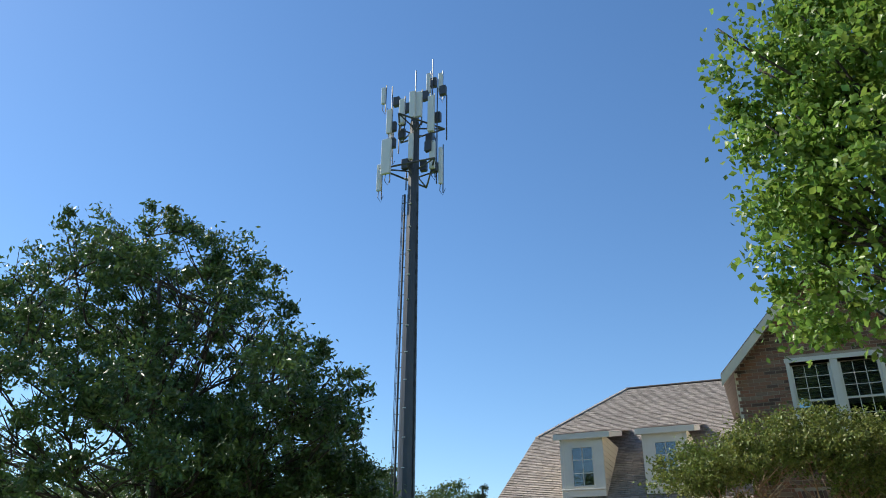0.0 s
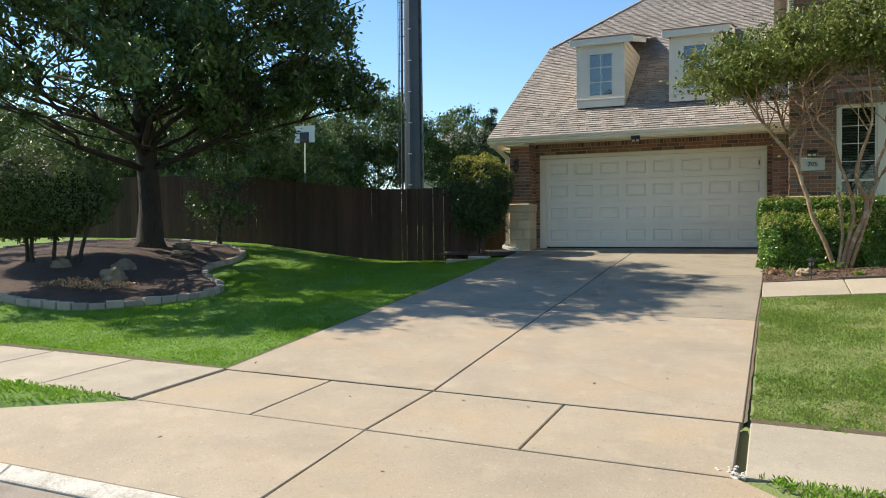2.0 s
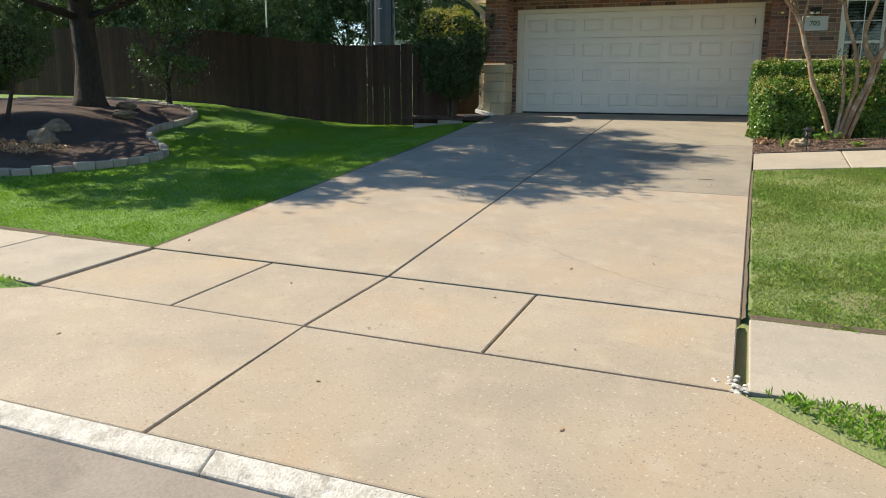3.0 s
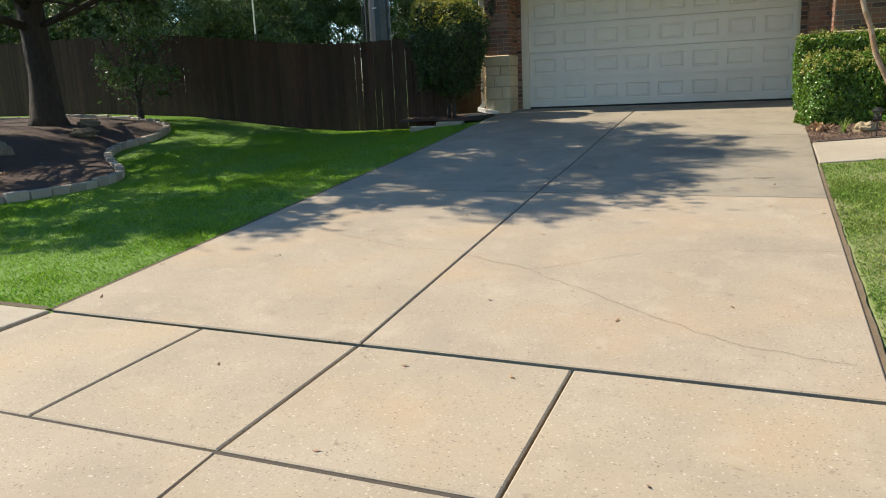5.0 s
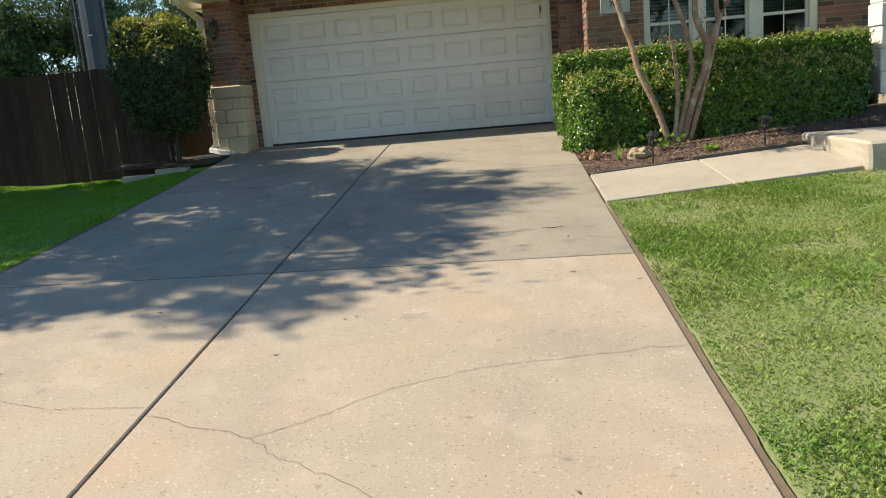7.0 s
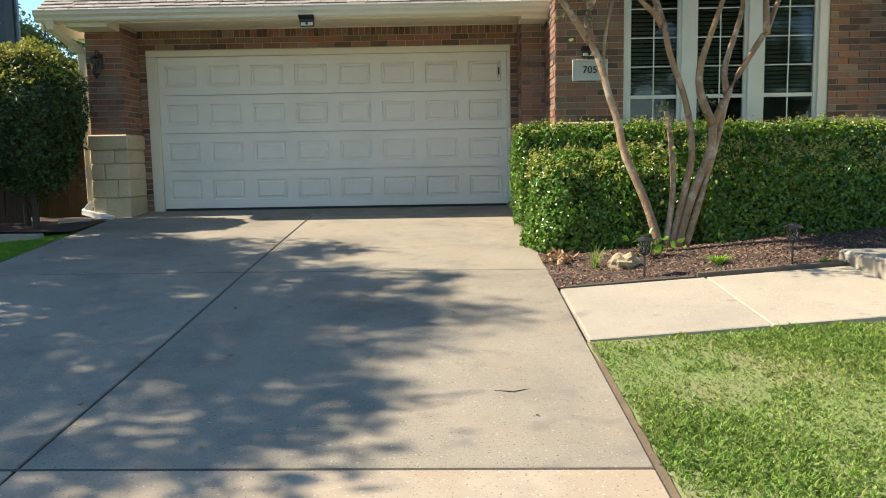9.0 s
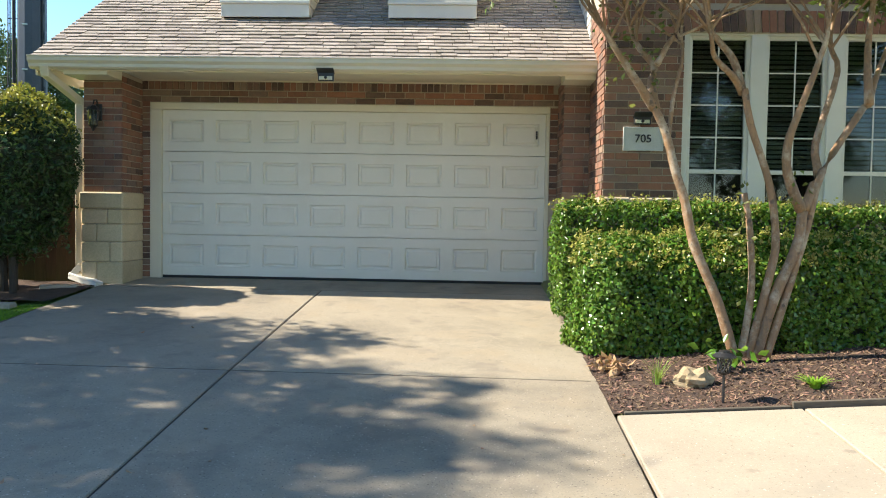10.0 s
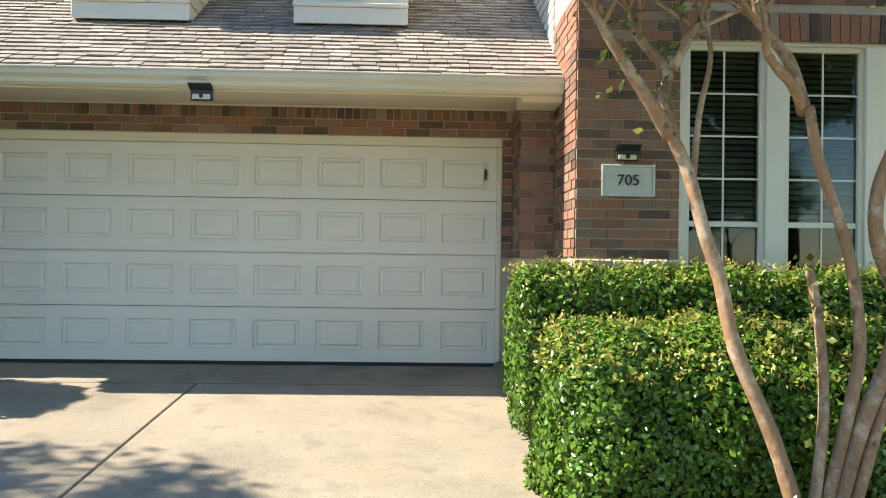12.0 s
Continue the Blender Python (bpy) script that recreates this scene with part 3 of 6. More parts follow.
# added room surfaces, coloured dark so the panes look into unlit rooms
one_box("inner_floor", WX0 + 0.2, WX1 - 0.2, WY + 0.2, 11.8, 2.98, 3.08, ROOM_SHADE, house)
one_box("inner_partition", WX0 + 0.2, WX1 - 0.2, 2.6, 2.75, -0.3, 5.7, ROOM_SHADE, house)
one_box("inner_ground_floor", WX0 + 0.2, WX1 - 0.2, WY + 0.2, 2.6, 0.02, 0.12, ROOM_SHADE, house)

# roofs
RX0, RX1 = -3.56, 2.915
BREAK = (-3.19, 3.24)
RIDGE_Y, RIDGE_X = 6.10, -0.75
bm = bmesh.new()
P = {k: bm.verts.new(v) for k, v in {
    "el": (RX0, EAVE_Y, EAVE_Z), "er": (RX1, EAVE_Y, EAVE_Z), "bl": (BREAK[0], BREAK[1], roof_z(BREAK[1])), "rl": (RIDGE_X, RIDGE_Y, roof_z(RIDGE_Y)), "rr": (RX1, RIDGE_Y, roof_z(RIDGE_Y)),
    "bb": (BREAK[0], 2 * RIDGE_Y - BREAK[1], roof_z(BREAK[1])), "bel": (RX0, 2 * RIDGE_Y - EAVE_Y, EAVE_Z), "ber": (RX1, 2 * RIDGE_Y - EAVE_Y, EAVE_Z)}.items()}
for q in (("el", "er", "rr", "rl", "bl"), ("bl", "rl", "bb"), ("bb", "rl", "rr", "ber", "bel")):
    bm.faces.new([P[k] for k in q])
bmesh.ops.solidify(bm, geom=bm.faces[:], thickness=0.05)
roof = part("garage_roof", bm, ROOF_BASE, house)
bm = bmesh.new()
OH = 0.30
ax, az = apex
sl = (az - 5.75) / (ax - WX0)
for s in (-1, 1):
    x_e = ax + s * (ax - WX0 + OH)
    z_e = az + 0.22 - sl * (ax - WX0 + OH)
    vs = [bm.verts.new(p) for p in ((x_e, WY - 0.32, z_e), (ax, WY - 0.32, az + 0.22), (ax, 12.3, az + 0.22), (x_e, 12.3, z_e))]
    bm.faces.new(vs if s < 0 else vs[::-1])
bmesh.ops.solidify(bm, geom=bm.faces[:], thickness=0.08)
wing_roof = part("wing_roof", bm, SHINGLE_JOINED, house)
for s in (-1, 1):
    bm = bmesh.new()
    x_e = ax + s * (ax - WX0 + OH)
    z_e = az + 0.19 - sl * (ax - WX0 + OH)
    a, b2 = Vector((x_e, WY - 0.335, z_e)), Vector((ax, WY - 0.335, az + 0.19))
    vs = []
    for y in (0, 0.035):
        for p, dz in ((a, 0), (b2, 0), (b2, -0.26), (a, -0.26)):
            vs.append(bm.verts.new((p.x, p.y + y, p.z + dz)))
    for q in ((0, 1, 2, 3), (7, 6, 5, 4), (0, 4, 5, 1), (3, 2, 6, 7), (0, 3, 7, 4), (1, 5, 6, 2)):
        bm.faces.new([vs[i] for i in q])
    bmesh.ops.recalc_face_normals(bm, faces=bm.faces[:])
    part("rake_board", bm, TRIM, house, "cream rake board along the gable")
    bm = bmesh.new()
    vs = [bm.verts.new(p) for p in ((x_e, WY - 0.30, z_e - 0.12), (ax, WY - 0.30, az + 0.07), (ax, WY, az + 0.07), (x_e, WY, z_e - 0.12))]
    bm.faces.new(vs)
    bmesh.ops.solidify(bm, geom=bm.faces[:], thickness=0.02)
    part("soffit", bm, TRIM, house)

# eave: fascia, soffit, gutter
one_box("fascia", RX0 + 0.03, RX1 - 0.02, EAVE_Y + 0.03, EAVE_Y + 0.06, EAVE_Z - 0.155, EAVE_Z - 0.03, TRIM, house)
one_box("soffit", RX0 + 0.04, RX1 - 0.02, EAVE_Y + 0.05, -0.03, EAVE_Z - 0.08, EAVE_Z - 0.055, TRIM, house)
one_box("frieze_board", -2.70, 2.60, -0.050, -0.03, 2.505, 2.52, TRIM, house)
one_box("side_fascia", RX0, RX0 + 0.03, EAVE_Y + 0.06, 11.5, EAVE_Z - 0.20, EAVE_Z - 0.03, TRIM, house)
one_box("side_soffit", RX0 + 0.03, -3.18, -0.03, 11.5, EAVE_Z - 0.205, EAVE_Z - 0.18, TRIM, house)


one_box("eave_return", 2.56, 2.912, -0.985, -0.61, 2.405, 2.517, TRIM, house, "", 0.006)
one_box("eave_return", -3.22, -2.70, -0.985, -0.61, 2.405, 2.517, TRIM, house, "", 0.006)


def gutter_run(x0, x1):
    """An ogee gutter, open on top, along the eave."""
    prof = [(0.03, -0.02), (0.03, -0.13), (-0.03, -0.13), (-0.055, -0.11), (-0.055, -0.075), (-0.085, -0.045), (-0.085, -0.005), (-0.095, 0.0), (-0.095, 0.012), (-0.078, 0.012), (-0.078, -0.04), (-0.048, -0.07), (-0.045, -0.105), (-0.025, -0.12), (0.02, -0.12), (0.02, -0.02)]
    bm = bmesh.new()
    r = [[bm.verts.new((x, EAVE_Y + y, EAVE_Z + z - 0.01)) for y, z in prof] for x in (x0, x1)]
    n = len(prof)
    for i in range(n):
        bm.faces.new((r[0][i], r[1][i], r[1][(i + 1) % n], r[0][(i + 1) % n]))
    bm.faces.new(r[0][:8][::-1])
    bm.faces.new(r[1][:8])
    bmesh.ops.recalc_face_normals(bm, faces=bm.faces[:])
    return bm


part("gutter", gutter_run(RX0 - 0.02, RX1 - 0.01), TRIM, house, "cream metal gutter along the garage eave")
bm = bmesh.new()
dsx, dsy = -3.27, -0.50


def square_pipe(bm, pts, w=0.04, d=0.03):
    for a, b in zip(pts, pts[1:]):
        a, b = Vector(a), Vector(b)
        m = Matrix.Translation((a + b) / 2) @ (b - a).to_track_quat("Z", "Y").to_matrix().to_4x4()
        L = (b - a).length / 2 + 0.02
        box(bm, -w, w, -d, d, -L, L, 0.008, m)
    return bm


square_pipe(bm, [(-3.40, -1.05, 2.48), (-3.40, -1.02, 2.40), (dsx, dsy, 2.16), (dsx, dsy, 0.14)], 0.05, 0.038)
part("downspout", bm, TRIM, house, "cream downspout beside the garage pillar")
part("downspout_elbow", square_pipe(bmesh.new(), [(dsx, dsy, 0.14), (-3.36, -0.52, 0.03), (-2.93, -0.74, -0.06)], 0.055, 0.042), WHITE, house, "white downspout outlet at the ground")

# garage door
door = put(empty("garage_door", 0, 0, 0), house)
tagged(door, "closed pale sectional garage door with raised panels")


def skin(z0, z1):
    """The flat skin round the pressed panels."""
    bm = bmesh.new()
    x0, x1 = -2.45, 2.45
    cw = (x1 - x0) / 8
    c, d = z0 + 0.125, z1 - 0.125
    rows = ((x0, x1, z0 + 0.004, c), (x0, x1, d, z1 - 0.004))
    quads = list(rows)
    for i in range(9):
        a = x0 + cw * i - (0.08 if i else 0)
        b = x0 + cw * i + (0.08 if i < 8 else 0)
        quads.append((a, b, c, d))
    for a, b, e, g in quads:
        bm.faces.new([bm.verts.new(p) for p in ((a, 0, e), (b, 0, e), (b, 0, g), (a, 0, g))])
    vs = [bm.verts.new(p) for p in ((x0, 0, z1 - 0.004), (x1, 0, z1 - 0.004), (x1, 0.05, z1 - 0.004), (x0, 0.05, z1 - 0.004))]
    bm.faces.new(vs)
    vs = [bm.verts.new(p) for p in ((x0, 0, z0 + 0.004), (x1, 0, z0 + 0.004), (x1, 0.05, z0 + 0.004), (x0, 0.05, z0 + 0.004))]
    bm.faces.new(vs[::-1])
    for i in range(8):
        a, b = x0 + cw * i + 0.08, x0 + cw * (i + 1) - 0.08
        loops = [[bm.verts.new((x, dep, z)) for x, z in ((a + ins, c + ins), (b - ins, c + ins), (b - ins, d - ins), (a + ins, d - ins))] for ins, dep in ((0.0, 0.0), (0.012, 0.02), (0.03, 0.02), (0.05, 0.004))]
        for p, q in zip(loops, loops[1:]):
            for k in range(4):
                bm.faces.new((p[k], p[(k + 1) % 4], q[(k + 1) % 4], q[k]))
        bm.faces.new(loops[-1])
    bmesh.ops.remove_doubles(bm, verts=bm.verts[:], dist=1e-4)
    return bm


for i in range(4):
    part("door_section", skin(0.02 + 0.532 * i, 0.02 + 0.532 * (i + 1)), DOOR, door)
one_box("door_back", -2.45, 2.45, 0.055, 0.075, 0.02, 2.15, DOOR, door)
one_box("bottom_seal", -2.45, 2.45, 0.0, 0.05, -0.01, 0.022, RUBBER, door, "black rubber bottom seal")
one_box("door_jamb", -2.60, -2.452, -0.045, 0.06, -0.02, 2.145, TRIM, house, "", 0.006)
one_box("door_jamb", 2.452, 2.50, -0.045, 0.06, -0.02, 2.145, TRIM, house, "", 0.006)
one_box("door_head", -2.60, 2.50, -0.045, 0.06, 2.147, 2.235, TRIM, house, "", 0.006)
one_box("door_handle", 2.33, 2.35, -0.02, 0.0, 1.83, 1.93, BLACK, door, "small dark door pull")


# windows
def sash_window(name, x0, x1, z0, z1, y, zsash, cols, rows_up, rows_low, parent, frame=0.05, blind=True, label=""):
    """A single hung window: frame, glazing bars, panes and, inside, a blind of slats in the upper sash."""
    w = put(empty(name, (x0 + x1) / 2, y, z0), parent)
    tagged(w, label)
    bm = bmesh.new()
    for a, b, c, d in ((x0, x0 + frame, z0, z1), (x1 - frame, x1, z0, z1), (x0 + frame, x1 - frame, z0, z0 + frame), (x0 + frame, x1 - frame, z1 - frame, z1)):
        box(bm, a, b, y, y + 0.07, c, d, 0.004)
    box(bm, x0 + frame, x1 - frame, y + 0.012, y + 0.06, zsash - 0.022, zsash + 0.022, 0.004)
    part("window_frame", bm, WHITE, w)
    gx0, gx1 = x0 + frame, x1 - frame
    for k, (za, zb, rows) in enumerate(((zsash + 0.022, z1 - frame, rows_up), (z0 + frame, zsash - 0.022, rows_low))):
        part("pane", box(bmesh.new(), gx0, gx1, y + 0.034, y + 0.038, za, zb), GLASS, w).visible_shadow = False
        for i in range(1, cols):
            xx = gx0 + (gx1 - gx0) * i / cols
            one_box("glazing_bar", xx - 0.007, xx + 0.007, y + 0.026, y + 0.033, za, zb, WHITE, w)
        for j in range(1, rows):
            zz = za + (zb - za) * j / rows
            one_box("glazing_bar", gx0, gx1, y + 0.0255, y + 0.0325, zz - 0.007, zz + 0.007, WHITE, w)
    if blind:
        bm = bmesh.new()
        n = int((z1 - zsash) / 0.05)
        for i in range(n):
            zz = z1 - 0.05 - 0.05 * i
            box(bm, gx0, gx1, -0.024, 0.024, -0.0012, 0.0012, 0, Matrix.Translation((0, y + 0.10, zz)) @ Matrix.Rotation(radians(50), 4, "X"))
        part("blind", bm, BLIND, w, "pale horizontal slat blind lowered halfway")
    return w


SPANS = ((3.79, 4.43), (4.59, 5.23), (5.40, 6.07))
for a, b in SPANS:
    sash_window("window", a, b, WIN[2] + 0.02, WIN[3] - 0.02, WY + 0.04, 1.36, 2, 4, 1, house, 0.04, True, "white-framed sash window with a slat blind inside")
for a, b in ((3.73, 3.79), (4.43, 4.59), (5.23, 5.40), (6.07, 6.19)):
    one_box("window_casing", a, b, WY + 0.01, WY + 0.12, WIN[2], WIN[3], WHITE, house, "", 0.005)
one_box("window_head", WIN[0], WIN[1], WY + 0.012, WY + 0.12, WIN[3] - 0.02, WIN[3] + 0.0, WHITE, house)
for a, b in ((4.10, 4.92), (5.08, 5.90)):
    sash_window("window", a, b, UP[2] + 0.02, UP[3] - 0.02, WY + 0.04, 4.95, 3, 3, 2, house, 0.05, True, "white-framed upper window with a slat blind inside")
for a, b in ((4.02, 4.10), (4.92, 5.08), (5.90, 5.98)):
    one_box("window_casing", a, b, WY - 0.012, WY + 0.12, UP[2], UP[3], WHITE, house, "", 0.005)
one_box("window_head", UP[0] - 0.02, UP[1] + 0.02, WY - 0.02, WY + 0.1, UP[3] - 0.0, UP[3] + 0.10, WHITE, house)


def dormer(x0, x1, parent):
    """A shed dormer: face with window, lap-sided cheeks, apron and a low roof."""
    yf, z0, z1 = -0.08, 3.33, 4.90
    d = put(empty("dormer", (x0 + x1) / 2, yf, z0), parent)
    tagged(d, "cream roof dormer with a six-pane window")
    bm = bmesh.new()
    wx0, wx1, wz0, wz1 = x0 + 0.27, x1 - 0.25, 3.56, 4.57
    for a, b, c, e in ((x0, wx0, z0, z1), (wx1, x1, z0, z1), (wx0, wx1, z0, wz0), (wx0, wx1, wz1, z1)):
        box(bm, a, b, yf, yf + 0.05, c, e)
    part("face", bm, WHITE, d)
    yb = EAVE_Y + (z1 - EAVE_Z) / PITCH
    for xa in (x0, x1):
        s = 1 if xa == x1 else -1
        bm = bmesh.new()
        n = 11
        for k in range(n):
            za, zb = z0 + (z1 - z0) * k / n, z0 + (z1 - z0) * (k + 1) / n
            ya, yb2 = EAVE_Y + (za - EAVE_Z) / PITCH + 0.1, EAVE_Y + (zb - EAVE_Z) / PITCH + 0.1
            q = [(xa + s * 0.018, yf, za), (xa + s * 0.018, max(ya, yf + 0.01), za), (xa + s * 0.006, yb2, zb), (xa + s * 0.006, yf, zb)]
            i = [(xa - s * 0.03, y, z) for _, y, z in q]
            o = [bm.verts.new(p) for p in q]
            u = [bm.verts.new(p) for p in i]
            bm.faces.new(o)
            bm.faces.new(u[::-1])
            for j in range(4):
                bm.faces.new((o[j], u[j], u[(j + 1) % 4], o[(j + 1) % 4]))
        bmesh.ops.recalc_face_normals(bm, faces=bm.faces[:])
        part("cheek", bm, TRIM, d, "cream lap siding cheek")
    # sill apron, corner boards
    one_box("apron_board", x0 - 0.01, x1 + 0.01, yf - 0.025, yf, z0 - 0.02, z0 + 0.14, WHITE, d, "", 0.004)
    one_box("sill", x0 - 0.02, x1 + 0.02, yf - 0.05, yf, z0 + 0.142, z0 + 0.18, WHITE, d, "", 0.006)
    for a in (x0 - 0.012, x1 - 0.07):
        one_box("corner_board", a, a + 0.082, yf - 0.015, yf, z0 + 0.182, z1 - 0.17, WHITE, d)
    # roof slab with fascia, sloping gently down to the front
    bm = bmesh.new()
    yb = 3.2
    v = [bm.verts.new(p) for p in ((x0 - 0.18, yf - 0.14, z1 + 0.02), (x1 + 0.24, yf - 0.14, z1 + 0.02), (x1 + 0.24, yb, roof_z(yb) + 0.06), (x0 - 0.18, yb, roof_z(yb) + 0.06))]
    bm.faces.new(v)
    bmesh.ops.solidify(bm, geom=bm.faces[:], thickness=0.035)
    part("dormer_roof", bm, SHINGLE_JOINED, d)
    one_box("dormer_fascia", x0 - 0.16, x1 + 0.22, yf - 0.12, yf - 0.09, z1 - 0.15, z1 + 0.0, WHITE, d, "", 0.004)
    one_box("dormer_soffit", x0 - 0.16, x1 + 0.22, yf - 0.09, yf, z1 - 0.10, z1 - 0.08, WHITE, d)
    for xa in (x0 - 0.16, x1 + 0.19):
        bm = bmesh.new()
        k = (roof_z(yb) + 0.06 - z1 - 0.02) / (yb - yf + 0.14)
        q = [(yf - 0.09, z1 - 0.15), (1.8, z1 - 0.15 + k * (1.8 - yf + 0.09)), (1.8, z1 - 0.02 + k * (1.8 - yf + 0.09)), (yf - 0.09, z1 - 0.02)]
        o = [bm.verts.new((xa, y, z)) for y, z in q]
        u = [bm.verts.new((xa + 0.03, y, z)) for y, z in q]
        bm.faces.new(o)
        bm.faces.new(u[::-1])
        for j in range(4):
            bm.faces.new((o[j], u[j], u[(j + 1) % 4], o[(j + 1) % 4]))
        bmesh.ops.recalc_face_normals(bm, faces=bm.faces[:])
        part("dormer_rake", bm, WHITE, d)
    # window in the face
    bm = bmesh.new()
    for a, b, c, e in ((wx0, wx0 + 0.03, wz0, wz1), (wx1 - 0.03, wx1, wz0, wz1), (wx0 + 0.03, wx1 - 0.03, wz0, wz0 + 0.03), (wx0 + 0.03, wx1 - 0.03, wz1 - 0.03, wz1)):
        box(bm, a, b, yf - 0.02, yf + 0.03, c, e)
    mx = (wx0 + wx1) / 2
    box(bm, mx - 0.01, mx + 0.01, yf + 0.003, yf + 0.012, wz0 + 0.03, wz1 - 0.03)
    for k in (1, 2):
        zz = wz0 + (wz1 - wz0) * k / 3
        box(bm, wx0 + 0.03, wx1 - 0.03, yf + 0.004, yf + 0.013, zz - 0.01, zz + 0.01)
    part("window_frame", bm, WHITE, d)
    part("pane", box(bmesh.new(), wx0 + 0.03, wx1 - 0.03, yf + 0.014, yf + 0.018, wz0 + 0.03, wz1 - 0.03), GLASS_COATED, d)
    # added dark sheet close behind the pane, standing for the unlit inside
    one_box("inner_dark_wall", wx0 - 0.2, wx1 + 0.2, yf + 0.45, yf + 0.47, 3.75, z1 - 0.1, ROOM_SHADE, d)
    return d


dormer(-1.66, -0.56, house)
dormer(0.46, 1.54, house)

# porch post at the entry
post = put(empty("porch_column", 6.86, -2.2, 0.12), house)
tagged(post, "white stacked-block porch column")
for k in range(9):
    w = 0.19 if k % 2 else 0.175
    one_box("column_block", 6.86 - w, 6.86 + w, -2.2 - w, -2.2 + w, 0.12 + 0.3 * k, 0.12 + 0.3 * k + 0.294, WHITE, post, "", 0.012)
one_box("porch_beam", 6.62, 9.4, -2.4, -2.0, 2.82, 3.1, TRIM, house)
one_box("porch_ceiling", 7.02, 9.4, -2.0, 0.0, 2.95, 3.1, TRIM, house)
one_box("entry_wall", 7.02, 9.4, 0.0, 0.2, -0.3, 3.1, MORTAR, house)

# ---- fence ----
fence = empty("fence", -10, -1.0, land_z(-10, -1.0), "dark brown stained wooden privacy fence", "fence")
FX = np.arange(-3.03, -24.0, -0.143)
unit = bmesh.new()
box(unit, 0, 0.139, 0, 0.018, 0, 1, 0)
ume = bpy.data.meshes.new("fence_board")
unit.to_mesh(ume)
unit.free()
ume.materials.append(FENCE)


def fence_top(x):
    return land_z(x, -1.0) + 1.80


rnd = random.Random(4)
for x, fy in [(v, -0.2) for v in FX if v > -4.9] + [(v, -1.0) for v in FX if v < -3.75]:
    z0 = land_z(x, fy) - 0.02
    ob = new("fence_board", ume)
    ob.location = (x - 0.143 + rnd.uniform(0, 0.002), fy + rnd.uniform(-0.004, 0.004), z0)
    ob.scale = (rnd.choice((0.955, 1, 1)) if -6.9 < x < -4.6 else rnd.choice((1, 1, 1, 1, 0.985, 0.95)), 1, fence_top(x) - z0 + rnd.uniform(-0.012, 0.012))
    ob.rotation_euler = (0, rnd.uniform(-0.004, 0.004), 0)
    put(ob, fence)
for h in (0.35, 1.0, 1.6):
    pts = [(x, -0.955, land_z(x, -1.0) + h) for x in np.linspace(-3.8, -24, 15)]
    part("rail", tube(pts, 0.04, 4), FENCE, fence)

# ---- trees ----


def limb(bm, a, b, r0, r1, seed, bend=0.12, n=5):
    a, b = Vector(a), Vector(b)
    L = (b - a).length
    pts = []
    for i in range(n + 1):
        t = i / n
        off = Vector((noise.noise(Vector((seed, t * 2.2, 1))), noise.noise(Vector((seed, t * 2.2, 7))), 0.5 * noise.noise(Vector((seed, t * 2.2, 13))))) * L * bend * math.sin(math.pi * min(1, t * 1.0))
        pts.append(a.lerp(b, t) + off)
    tube(pts, [r0 + (r1 - r0) * i / n for i in range(n + 1)], 7, bm)
    return pts


def crown_points(blobs, per_m3, clump=0.45, seed=1, fill=0.55):
    """Leaf places: clumps scattered mostly near the outside of each blob."""
    g = np.random.default_rng(seed)
    out = []
    for (cx, cy, cz, rx, ry, rz) in blobs:
        vol = 4.19 * rx * ry * rz
        n = max(4, int(vol * per_m3[0]))
        d = g.normal(size=(n, 3))
        d /= np.linalg.norm(d, axis=1, keepdims=True)
        r = g.uniform(fill, 1.06, n) ** 0.8
        c = np.array([cx, cy, cz]) + d * r[:, None] * np.array([rx, ry, rz])
        m = per_m3[1]
        rad = clump * g.uniform(0.5, 1.25, n)
        o = g.normal(size=(n, m, 3)) * (rad[:, None, None] * np.array([0.55, 0.55, 0.42]))
        out.append((c[:, None, :] + o).reshape(-1, 3))
    return np.concatenate(out)


def broad_tree(name, base, blobs, fork, trunk_r, leaf, leaf_mat, bark, per, clump, seed, label, category="tree", aspect=0.45, fill=0.55, group=""):
    t = empty(name, *base, label, category, group)
    bm = bmesh.new()
    f = Vector(fork)
    b = Vector(base)
    pts = [b + Vector((0, 0, -0.15)), b + Vector((0, 0, 0.15)), b.lerp(f, 0.3), b.lerp(f, 0.7), f]
    tube(pts, [trunk_r * 1.7, trunk_r * 1.25, trunk_r, trunk_r * 0.92, trunk_r * 0.85], 12, bm)
    part("trunk", bm, bark, t, smooth=True)
    rr = random.Random(seed)
    for i, (cx, cy, cz, rx, ry, rz) in enumerate(blobs):
        bm = bmesh.new()
        p = limb(bm, f - Vector((0, 0, rr.uniform(0, 0.5))), (cx, cy, cz), trunk_r * 0.42, trunk_r * 0.10, seed + i * 3.1)
        for k in range(6):
            q = Vector((cx + rr.uniform(-1, 1) * rx * 0.8, cy + rr.uniform(-1, 1) * ry * 0.8, cz + rr.uniform(-0.5, 0.9) * rz * 0.8))
            limb(bm, p[rr.choice((2, 3, 4))], q, trunk_r * 0.15, 0.012, seed + i * 5 + k * 1.7, 0.1, 4)
        part("limb", bm, bark, t, smooth=True)
    leaf_mesh("crown", crown_points(blobs, per, clump, seed, fill), leaf, leaf_mat, t, aspect=aspect, droop=0.5)
    return t


TX, TY = -10.7, -4.5


